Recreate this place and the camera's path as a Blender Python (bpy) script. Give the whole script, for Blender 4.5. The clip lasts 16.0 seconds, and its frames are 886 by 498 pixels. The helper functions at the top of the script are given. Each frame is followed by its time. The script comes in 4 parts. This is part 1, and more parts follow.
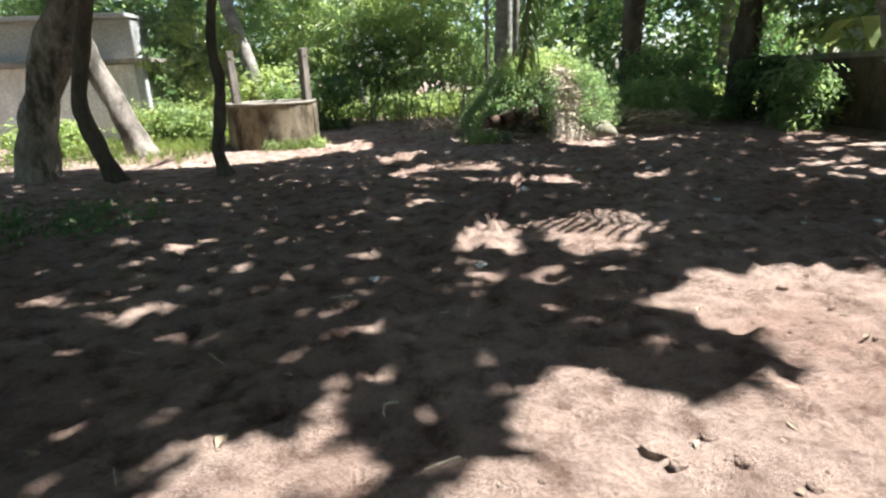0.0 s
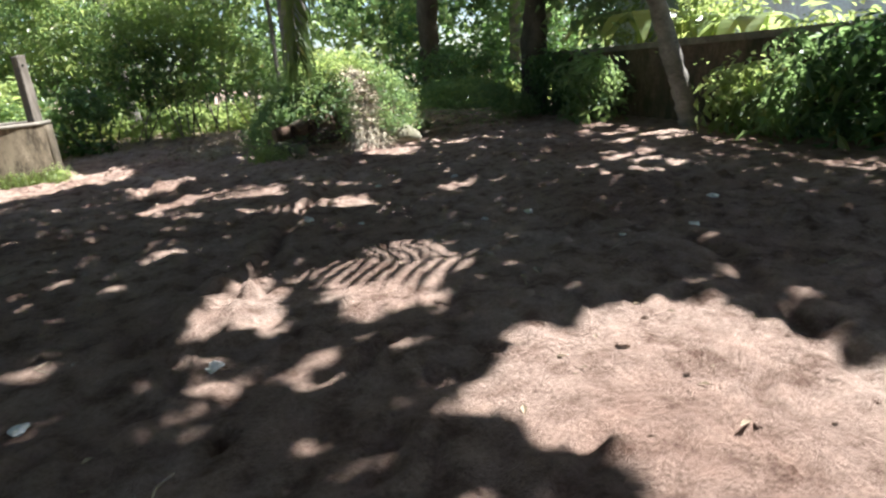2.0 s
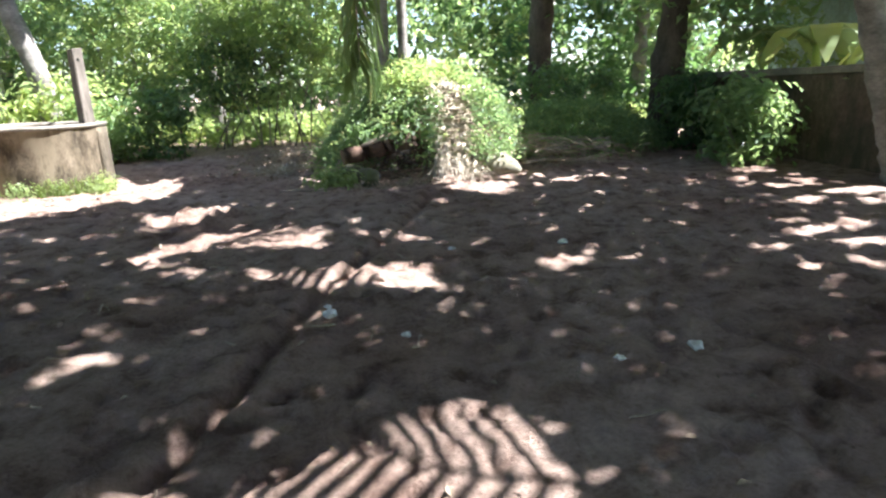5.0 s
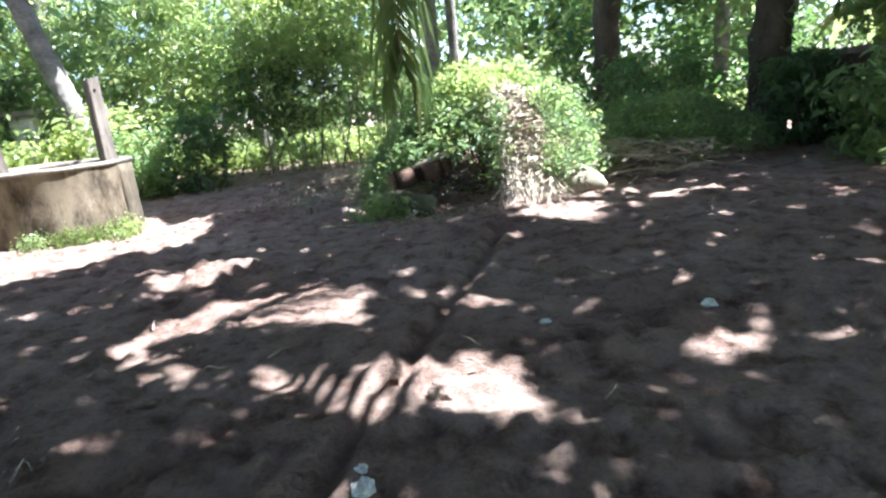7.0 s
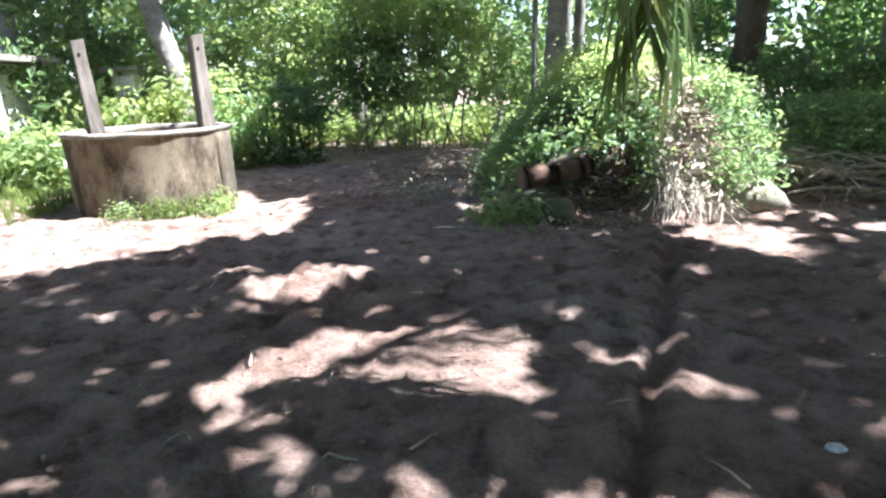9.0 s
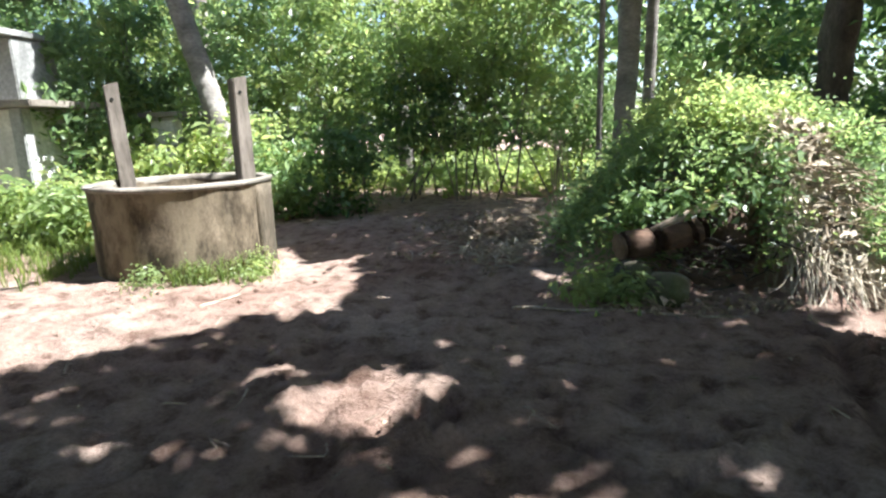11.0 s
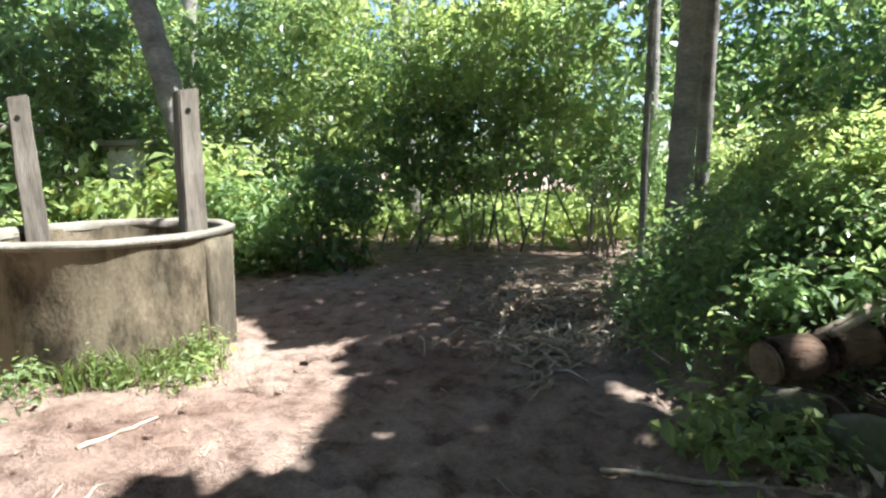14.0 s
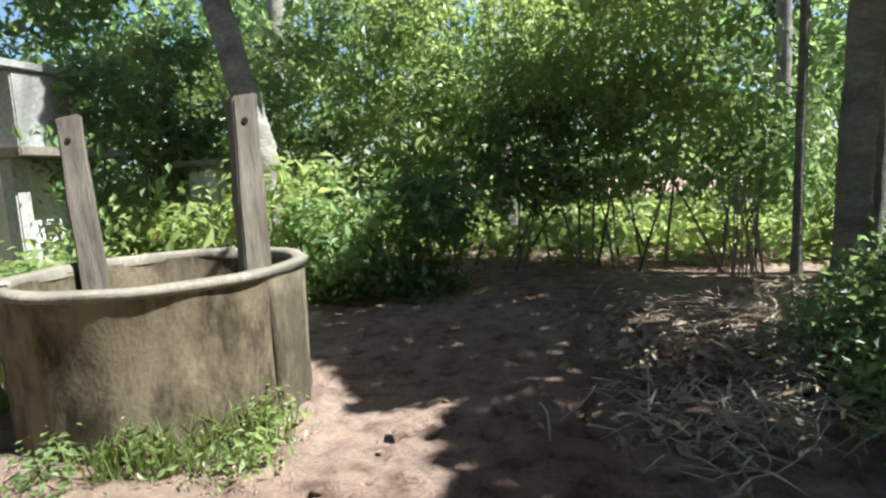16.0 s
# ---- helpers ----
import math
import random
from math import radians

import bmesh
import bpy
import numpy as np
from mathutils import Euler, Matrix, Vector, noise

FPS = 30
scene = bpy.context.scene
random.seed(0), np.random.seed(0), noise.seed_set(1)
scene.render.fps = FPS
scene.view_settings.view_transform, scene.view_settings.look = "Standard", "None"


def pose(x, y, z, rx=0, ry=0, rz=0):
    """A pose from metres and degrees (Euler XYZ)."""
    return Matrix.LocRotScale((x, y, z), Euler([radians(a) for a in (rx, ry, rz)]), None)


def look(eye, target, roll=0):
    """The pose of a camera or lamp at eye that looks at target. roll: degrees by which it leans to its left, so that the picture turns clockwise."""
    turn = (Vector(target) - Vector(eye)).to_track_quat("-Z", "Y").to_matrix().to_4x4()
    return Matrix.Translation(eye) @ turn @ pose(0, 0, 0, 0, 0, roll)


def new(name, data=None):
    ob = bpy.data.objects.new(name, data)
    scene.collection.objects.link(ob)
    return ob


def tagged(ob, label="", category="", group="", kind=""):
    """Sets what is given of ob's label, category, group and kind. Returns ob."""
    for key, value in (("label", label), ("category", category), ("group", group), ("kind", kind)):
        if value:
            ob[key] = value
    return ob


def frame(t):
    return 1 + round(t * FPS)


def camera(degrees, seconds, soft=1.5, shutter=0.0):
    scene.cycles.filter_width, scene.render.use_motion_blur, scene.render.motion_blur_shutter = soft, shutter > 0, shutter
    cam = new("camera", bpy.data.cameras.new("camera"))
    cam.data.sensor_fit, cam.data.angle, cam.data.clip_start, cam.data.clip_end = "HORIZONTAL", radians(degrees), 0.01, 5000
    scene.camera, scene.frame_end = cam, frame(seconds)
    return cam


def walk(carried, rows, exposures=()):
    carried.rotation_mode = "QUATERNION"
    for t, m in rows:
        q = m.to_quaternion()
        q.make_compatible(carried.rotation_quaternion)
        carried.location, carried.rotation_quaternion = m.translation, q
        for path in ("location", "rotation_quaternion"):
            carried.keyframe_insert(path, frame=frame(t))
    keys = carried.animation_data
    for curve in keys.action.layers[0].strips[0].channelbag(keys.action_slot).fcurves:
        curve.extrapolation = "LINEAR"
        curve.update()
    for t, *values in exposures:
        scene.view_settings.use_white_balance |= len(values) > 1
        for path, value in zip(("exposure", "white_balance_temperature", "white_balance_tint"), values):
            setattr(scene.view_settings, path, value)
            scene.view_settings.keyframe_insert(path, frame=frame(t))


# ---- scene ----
cam = camera(75.9, 16.0, 2.4)
METRES, EYE, TILT, LEAN, TURN = 12.0, 1.5, 0.0, 0.0, 0.0
ROWS = [
    (0.0, 0.0, 0.0, 0.0, -0.67, -16.93, 2.2),
    (0.5, 0.0123, 0.0276, -0.0026, -6.02, -16.56, 1.8),
    (1.0, 0.0271, 0.0588, -0.0028, -9.31, -16.69, 3.81),
    (1.5, 0.039, 0.0934, -0.0038, -11.43, -16.84, 4.77),
    (2.0, 0.0581, 0.1167, -0.0052, -18.7, -17.53, 4.28),
    (2.5, 0.0815, 0.1424, -0.0016, -21.38, -17.96, 2.87),
    (3.0, 0.0907, 0.172, -0.0013, -21.58, -17.88, 2.12),
    (3.5, 0.0958, 0.2058, -0.0015, -19.51, -15.65, 1.15),
    (4.0, 0.1063, 0.2423, -0.0041, -15.63, -15.22, 0.18),
    (4.5, 0.1122, 0.2781, -0.0038, -10.82, -15.69, -0.0),
    (7.0, 0.1213, 0.4547, -0.0027, -3.46, -14.75, 5.54),
    (7.5, 0.1139, 0.4882, -0.0029, 0.71, -16.15, 3.05),
    (8.0, 0.0992, 0.5171, -0.0009, 4.2, -16.22, 1.48),
    (8.5, 0.0793, 0.5378, 0.0027, 4.38, -16.2, 2.0),
    (9.0, 0.0633, 0.5593, 0.0023, 4.55, -16.17, 1.85),
    (11.5, 0.0093, 0.6826, 0.0086, 9.08, -11.38, 1.32),
    (12.0, -0.0013, 0.708, 0.0055, 10.07, -10.96, 0.35),
    (12.5, -0.0128, 0.735, 0.0084, 8.9, -8.47, -2.6),
    (13.0, -0.0144, 0.7683, 0.0063, 8.45, -8.15, -0.24),
    (13.5, -0.0175, 0.7991, 0.0066, 8.25, -8.21, 0.26),
    (14.0, -0.0257, 0.8272, 0.0076, 8.14, -8.11, 0.54),
    (14.5, -0.0319, 0.8524, 0.0066, 8.17, -8.06, 0.53),
    (15.0, -0.033, 0.885, 0.0077, 9.22, -7.29, 2.19),
    (15.5, -0.0419, 0.9101, 0.0102, 13.44, -7.28, 2.46),
    (16.0, -0.0593, 0.9248, 0.0121, 16.84, -7.24, 2.91),
]
EXPOSURE = [(0.0, 2.1, 6100, 10), (1.5, 1.98, 6100, 11), (2.5, 2.1, 6100, 12), (3.5, 2.45, 6100, 13), (4.5, 2.8, 6000, 14), (7.0, 2.85, 5600, 14), (9.0, 2.75, 5600, 14), (11.5, 2.25, 6000, 10), (14.0, 2.2, 6000, 7), (16.0, 1.7, 6100, 5)]
walk(cam, [(t, pose(0, 0, EYE, TILT, LEAN, TURN) @ pose(METRES * x, METRES * y, METRES * z, 90 + pitch, roll, yaw)) for t, x, y, z, yaw, pitch, roll in ROWS], EXPOSURE)

# ---------------- world and sun ----------------
SUN_AZ, SUN_EL = radians(2), radians(57)      # azimuth from +x towards +y
SUN = Vector((math.cos(SUN_EL) * math.cos(SUN_AZ), math.cos(SUN_EL) * math.sin(SUN_AZ), math.sin(SUN_EL)))
world = bpy.data.worlds.new("sky")
scene.world = world
world.use_nodes = True
wn = world.node_tree
sky = wn.nodes.new("ShaderNodeTexSky")
sky.sky_type = "NISHITA"
sky.sun_disc = False
sky.sun_elevation, sky.sun_rotation = SUN_EL, radians(90) - SUN_AZ
wn.links.new(sky.outputs[0], wn.nodes["Background"].inputs[0])
wn.nodes["Background"].inputs[1].default_value = 0.058
lamp = bpy.data.lights.new("sun", "SUN")
lamp.energy, lamp.angle, lamp.color = 5.0, radians(0.6), (1.0, 0.965, 0.91)
sun = new("sun", lamp)
sun.matrix_world = look(SUN * 60, (0, 0, 0))

# ---------------- materials ----------------
def node_mat(name):
    m = bpy.data.materials.new(name)
    m.use_nodes = True
    nt = m.node_tree
    return m, nt, nt.nodes["Principled BSDF"]


def noise_node(nt, scale, detail=6.0, rough=0.6, coord="Object", stretch=(1, 1, 1)):
    tc = nt.nodes.new("ShaderNodeTexCoord")
    mp = nt.nodes.new("ShaderNodeMapping")
    mp.inputs["Scale"].default_value = stretch
    n = nt.nodes.new("ShaderNodeTexNoise")
    n.inputs["Scale"].default_value, n.inputs["Detail"].default_value, n.inputs["Roughness"].default_value = scale, detail, rough
    nt.links.new(tc.outputs[coord], mp.inputs[0])
    nt.links.new(mp.outputs[0], n.inputs["Vector"])
    return n.outputs["Fac"]


def ramp(nt, fac, stops):
    r = nt.nodes.new("ShaderNodeValToRGB")
    while len(r.color_ramp.elements) < len(stops):
        r.color_ramp.elements.new(0.5)
    for e, (p, c) in zip(r.color_ramp.elements, stops):
        e.position, e.color = p, (*c, 1)
    nt.links.new(fac, r.inputs[0])
    return r.outputs[0]


def mixc(nt, fac, a, b, how="MIX"):
    n = nt.nodes.new("ShaderNodeMix")
    n.data_type, n.blend_type = "RGBA", how
    for sock, v in ((n.inputs[0], fac), (n.inputs[6], a), (n.inputs[7], b)):
        if hasattr(v, "default_value"):
            nt.links.new(v, sock)
        else:
            sock.default_value = v
    return n.outputs[2]


def bump(nt, bsdf, fac, strength, dist):
    b = nt.nodes.new("ShaderNodeBump")
    b.inputs["Strength"].default_value, b.inputs["Distance"].default_value = strength, dist
    nt.links.new(fac, b.inputs["Height"])
    nt.links.new(b.outputs[0], bsdf.inputs["Normal"])


def surface(name, stops, big, small, rough=0.9, relief=0.6, dist=0.02, stretch=(1, 1, 1), stain=None, stain_scale=1.5):
    """A solid surface: colour in large patches, darkened or lightened by fine grain, with bump."""
    m, nt, bs = node_mat(name)
    a = noise_node(nt, big, 5, 0.6, stretch=stretch)
    b = noise_node(nt, small, 8, 0.65, stretch=stretch)
    col = ramp(nt, a, stops)
    grain = ramp(nt, b, [(0.3, (0.55, 0.55, 0.55)), (0.7, (1.3, 1.3, 1.3))])
    col = mixc(nt, 0.75, col, grain, "MULTIPLY")
    if stain:
        s = noise_node(nt, stain_scale, 7, 0.7, stretch=(1, 1, 0.35))
        col = mixc(nt, ramp(nt, s, [(0.48, (0, 0, 0)), (0.62, (0.9, 0.9, 0.9))]), col, (*stain, 1))
    nt.links.new(col, bs.inputs["Base Color"])
    bs.inputs["Roughness"].default_value = rough
    bs.inputs["Specular IOR Level"].default_value = 0.2
    bump(nt, bs, b, relief, dist)
    return m


def leaf_mat(name, dark, mid, light, through_col, through_part=0.4, patch=0.35):
    """A leaf: colour varies leaf by leaf and in patches; some light passes through it."""
    m, nt, bs = node_mat(name)
    geo = nt.nodes.new("ShaderNodeNewGeometry")
    col = ramp(nt, geo.outputs["Random Per Island"], [(0.0, dark), (0.5, mid), (0.93, light), (1.0, (0.22, 0.17, 0.05))])
    pn = noise_node(nt, patch, 3, 0.5)
    col = mixc(nt, 0.8, col, ramp(nt, pn, [(0.35, (0.55, 0.6, 0.6)), (0.65, (1.5, 1.4, 1.1))]), "MULTIPLY")
    nt.links.new(col, bs.inputs["Base Color"])
    bs.inputs["Roughness"].default_value = 0.38
    bs.inputs["Specular IOR Level"].default_value = 0.5
    tr = nt.nodes.new("ShaderNodeBsdfTranslucent")
    nt.links.new(mixc(nt, 0.8, (*through_col, 1), ramp(nt, pn, [(0.3, (0.6, 0.7, 0.6)), (0.7, (1.3, 1.2, 1.0))]), "MULTIPLY"), tr.inputs[0])
    mx = nt.nodes.new("ShaderNodeMixShader")
    mx.inputs[0].default_value = through_part
    out = nt.nodes["Material Output"]
    nt.links.new(bs.outputs[0], mx.inputs[1])
    nt.links.new(tr.outputs[0], mx.inputs[2])
    nt.links.new(mx.outputs[0], out.inputs[0])
    return m


def soil_mat():
    m, nt, bs = node_mat("soil")
    big = noise_node(nt, 0.55, 6, 0.6)
    mid = noise_node(nt, 4.0, 8, 0.65)
    fine = noise_node(nt, 38.0, 8, 0.7)
    col = ramp(nt, big, [(0.3, (0.28, 0.185, 0.143)), (0.55, (0.395, 0.292, 0.236)), (0.75, (0.49, 0.39, 0.328))])
    col = mixc(nt, 0.9, col, ramp(nt, mid, [(0.34, (0.42, 0.36, 0.33)), (0.5, (1, 1, 1)), (0.66, (1.3, 1.28, 1.26))]), "MULTIPLY")
    col = mixc(nt, 0.5, col, ramp(nt, fine, [(0.32, (0.5, 0.48, 0.46)), (0.5, (1, 1, 1)), (0.7, (1.3, 1.3, 1.3))]), "MULTIPLY")
    nt.links.new(col, bs.inputs["Base Color"])
    bs.inputs["Roughness"].default_value = 0.95
    bs.inputs["Specular IOR Level"].default_value = 0.1
    add = nt.nodes.new("ShaderNodeMath")
    nt.links.new(mid, add.inputs[0])
    nt.links.new(fine, add.inputs[1])
    bump(nt, bs, add.outputs[0], 1.0, 0.075)
    return m


M_SOIL = soil_mat()
M_PLASTER = surface("well_plaster", [(0.36, (0.036, 0.029, 0.019)), (0.48, (0.08, 0.063, 0.041)), (0.66, (0.18, 0.145, 0.10))], 2.6, 34, 0.95, 0.45, 0.012, (1, 1, 0.7), (0.20, 0.165, 0.112), 2.2)
M_CONCRETE = surface("pale_concrete", [(0.3, (0.14, 0.122, 0.098)), (0.7, (0.31, 0.278, 0.23))], 3, 40, 0.9, 0.5, 0.01, stain=(0.16, 0.15, 0.12))
M_POST = surface("weathered_wood", [(0.3, (0.09, 0.078, 0.062)), (0.7, (0.24, 0.21, 0.175))], 3, 20, 0.9, 0.7, 0.01, (4, 4, 0.4))
M_BARK = surface("grey_bark", [(0.3, (0.14, 0.12, 0.10)), (0.7, (0.36, 0.32, 0.275))], 2.5, 16, 0.95, 1.0, 0.03, (1, 1, 0.5), (0.05, 0.045, 0.035), 3.0)
M_BARK_DARK = surface("dark_bark", [(0.3, (0.05, 0.042, 0.035)), (0.7, (0.13, 0.11, 0.09))], 2.5, 16, 0.95, 1.0, 0.03, (1, 1, 0.5))
M_PALM = surface("palm_bark", [(0.3, (0.15, 0.138, 0.12)), (0.7, (0.34, 0.315, 0.28))], 2, 14, 0.95, 0.9, 0.02, (1, 1, 2))
M_LOG = surface("log_bark", [(0.3, (0.055, 0.036, 0.026)), (0.7, (0.17, 0.105, 0.07))], 3, 18, 0.9, 1.0, 0.02, (0.5, 2, 2))
M_CUT = surface("cut_wood", [(0.3, (0.13, 0.09, 0.06)), (0.7, (0.24, 0.175, 0.12))], 6, 40)
M_STONE = surface("boulder_stone", [(0.3, (0.21, 0.19, 0.145)), (0.7, (0.38, 0.355, 0.27))], 3, 22, stain=(0.13, 0.12, 0.075))
M_WHITE = surface("white_plaster", [(0.3, (0.56, 0.55, 0.52)), (0.7, (0.74, 0.73, 0.70))], 0.8, 14, 0.85, 0.3, 0.01, stain=(0.42, 0.41, 0.37), stain_scale=0.9)
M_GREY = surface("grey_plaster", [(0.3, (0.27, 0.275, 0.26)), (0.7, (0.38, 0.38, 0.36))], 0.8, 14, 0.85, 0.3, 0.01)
M_BLUE = surface("pale_blue_plaster", [(0.3, (0.36, 0.48, 0.55)), (0.7, (0.46, 0.57, 0.62))], 0.9, 12, 0.85, 0.3, 0.01, stain=(0.30, 0.34, 0.35))
M_BROWNWALL = surface("old_boundary_wall", [(0.3, (0.085, 0.06, 0.045)), (0.7, (0.19, 0.14, 0.10))], 1.2, 14, 0.95, 0.9, 0.03, stain=(0.05, 0.05, 0.03))
M_ROOF = surface("roof_tile", [(0.3, (0.16, 0.10, 0.08)), (0.7, (0.26, 0.17, 0.13))], 2, 18)
M_DRY = surface("dry_frond", [(0.3, (0.20, 0.15, 0.10)), (0.7, (0.44, 0.36, 0.26))], 5, 30, 0.85, 0.4, 0.005)
M_TWIG = surface("dry_twig", [(0.3, (0.22, 0.165, 0.12)), (0.7, (0.52, 0.44, 0.34))], 6, 30, 0.9, 0.4, 0.005)
# darker, greenish copy of the boulder stone, with shade put into its colour
M_STONE_SHADED = surface("shaded_stone", [(0.3, (0.085, 0.08, 0.055)), (0.7, (0.19, 0.175, 0.125))], 4, 22, stain=(0.07, 0.085, 0.035))
M_STRAW = surface("bleached_straw", [(0.3, (0.30, 0.25, 0.18)), (0.7, (0.60, 0.54, 0.43))], 5, 30, 0.85, 0.4, 0.005)
M_PLASTER_WET = surface("stained_plaster", [(0.3, (0.05, 0.043, 0.03)), (0.7, (0.14, 0.115, 0.08))], 3.0, 26, 0.95, 0.9, 0.02, (1, 1, 0.4), (0.22, 0.18, 0.13), 3.2)
# earth tone with the shade of the hollow put into it
M_EARTH = surface("shaded_earth", [(0.3, (0.04, 0.027, 0.02)), (0.7, (0.12, 0.08, 0.06))], 4, 24, 0.95, 1.0, 0.03)
M_LITTER = surface("pale_litter", [(0.3, (0.62, 0.61, 0.58)), (0.7, (0.8, 0.79, 0.76))], 9, 50)
M_WATER_BORE = surface("dark_water_and_bore", [(0.3, (0.01, 0.012, 0.01)), (0.7, (0.02, 0.022, 0.02))], 1, 3, 0.05, 0.05)
# light and dark leaf tones also stand in for sunlit and shaded foliage
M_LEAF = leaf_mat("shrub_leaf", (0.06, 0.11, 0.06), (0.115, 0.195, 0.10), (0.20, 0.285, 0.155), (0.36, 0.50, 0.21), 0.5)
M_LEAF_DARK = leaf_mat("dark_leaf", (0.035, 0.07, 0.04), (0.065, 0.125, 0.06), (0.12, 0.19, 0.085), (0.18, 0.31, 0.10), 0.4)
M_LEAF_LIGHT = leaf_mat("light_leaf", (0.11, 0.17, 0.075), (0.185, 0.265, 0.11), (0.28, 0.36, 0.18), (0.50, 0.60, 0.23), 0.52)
M_LEAF_CANOPY = leaf_mat("canopy_leaf", (0.03, 0.055, 0.02), (0.05, 0.08, 0.03), (0.085, 0.11, 0.04), (0.09, 0.09, 0.035), 0.15)
M_FROND = leaf_mat("palm_leaflet", (0.04, 0.075, 0.02), (0.07, 0.12, 0.03), (0.12, 0.17, 0.05), (0.34, 0.42, 0.14), 0.45)
M_GRASS = leaf_mat("grass_blade", (0.07, 0.11, 0.03), (0.11, 0.165, 0.04), (0.19, 0.23, 0.08), (0.24, 0.32, 0.06), 0.4)

# ---------------- mesh tools ----------------
rng = np.random.default_rng(7)


def mesh_of(name, verts, faces, smooth=False):
    me = bpy.data.meshes.new(name)
    me.from_pydata([tuple(v) for v in verts] if not isinstance(verts, np.ndarray) else verts.tolist(), [], faces if isinstance(faces, list) else faces.tolist())
    if smooth:
        me.polygons.foreach_set("use_smooth", [True] * len(me.polygons))
    me.update()
    return me


def part(name, bm, material, parent=None, label="", smooth=False):
    """One mesh object from a bmesh, a mesh or (verts, faces), under a thing or part."""
    if isinstance(bm, tuple):
        me = mesh_of(name, bm[0], bm[1], smooth)
    elif isinstance(bm, bpy.types.Mesh):
        me = bm
    else:
        me = bpy.data.meshes.new(name)
        bm.to_mesh(me)
        bm.free()
        if smooth:
            me.polygons.foreach_set("use_smooth", [True] * len(me.polygons))
    if not me.materials:
        me.materials.append(material)
    ob = new(name, me)
    if parent:
        ob.parent = parent
        ob.matrix_parent_inverse = Matrix.Translation(parent.location).inverted() @ Matrix.Identity(4) if parent.rotation_euler[:] == (0, 0, 0) else parent.matrix_basis.inverted()
    if label:
        ob["label"] = label
    return ob


def thing(name, x, y, z, label, category, group="", kind=""):
    ob = new(name)
    ob.location = (x, y, z)
    ob.empty_display_size = 0.1
    return tagged(ob, label, category, group, kind)


def join(pieces):
    vs, fs, n = [], [], 0
    for v, f in pieces:
        v = np.asarray(v, float)
        vs.append(v)
        fs += [[i + n for i in q] for q in f]
        n += len(v)
    return np.concatenate(vs), fs


def tube(points, radii, sides=10, rough=0.0, seed=0, rings=0.0):
    """A closed tapered tube along points; rough roughens it, rings gives it palm-like collars."""
    pts = [Vector(p) for p in points]
    vs, fs = [], []
    for i, p in enumerate(pts):
        d = (pts[min(i + 1, len(pts) - 1)] - pts[max(i - 1, 0)]).normalized()
        u = d.orthogonal() if abs(d.z) < 0.2 else Vector((1, 0, 0)) - d * d.x
        u.normalize()
        w = d.cross(u)
        for k in range(sides):
            a = 2 * math.pi * k / sides
            o = u * math.cos(a) + w * math.sin(a)
            r = radii[i] * (1 + rough * noise.noise(Vector((o.x * 1.7 + seed, o.y * 1.7, i * 0.45 + seed)))) * (1 + rings * (i % 2))
            vs.append(p + o * r)
    for i in range(len(pts) - 1):
        for k in range(sides):
            a, b = i * sides + k, i * sides + (k + 1) % sides
            fs.append([a, b, b + sides, a + sides])
    fs.append(list(range(sides))[::-1])
    fs.append([(len(pts) - 1) * sides + k for k in range(sides)])
    return np.array([v[:] for v in vs]), fs


def bend(points, n):
    """n points on a smooth line through the given ones."""
    p = np.array(points, float)
    t = np.linspace(0, len(p) - 1, n)
    out = []
    for s in t:
        i = min(int(s), len(p) - 2)
        f = s - i
        p0, p1, p2, p3 = p[max(i - 1, 0)], p[i], p[i + 1], p[min(i + 2, len(p) - 1)]
        out.append(0.5 * (2 * p1 + (p2 - p0) * f + (2 * p0 - 5 * p1 + 4 * p2 - p3) * f * f + (3 * p1 - p0 - 3 * p2 + p3) * f ** 3))
    return np.array(out)


def leaves(centres, size, flat=0.5, slim=0.45, seed=1, spread=0.35):
    """Folded leaf blades, one at each centre: flat 1 lies level, 0 any way."""
    r = np.random.default_rng(seed)
    c = np.asarray(centres, float)
    n = len(c)
    nrm = r.normal(size=(n, 3))
    nrm /= np.linalg.norm(nrm, axis=1, keepdims=True)
    nrm = nrm * (1 - flat) + np.array([0, 0, 1.0]) * flat
    nrm /= np.linalg.norm(nrm, axis=1, keepdims=True) + 1e-9
    ax = np.cross(nrm, r.normal(size=(n, 3)))
    ax /= np.linalg.norm(ax, axis=1, keepdims=True) + 1e-9
    sd = np.cross(nrm, ax)
    L = (size * np.exp(r.normal(0, spread, n)))[:, None]
    base, tip = c - ax * L * 0.5, c + ax * L * 0.5 - nrm * L * 0.12
    mid = c + ax * L * 0.02
    left, right = mid + sd * L * slim * 0.5 + nrm * L * 0.10, mid - sd * L * slim * 0.5 + nrm * L * 0.10
    v = np.stack([base, left, tip, right], 1).reshape(-1, 3)
    k = np.arange(n)[:, None] * 4
    f = np.concatenate([k + [0, 2, 1], k + [0, 3, 2]], 0)
    return v, f


def tufts(centres, n_each, radius, seed=1, squash=0.7):
    """Points scattered round cluster centres."""
    r = np.random.default_rng(seed)
    c = np.repeat(np.asarray(centres, float), n_each, 0)
    rad = np.repeat(np.broadcast_to(radius, (len(centres),)), n_each)[:, None]
    return c + r.normal(size=c.shape) * rad * np.array([0.55, 0.55, 0.55 * squash])


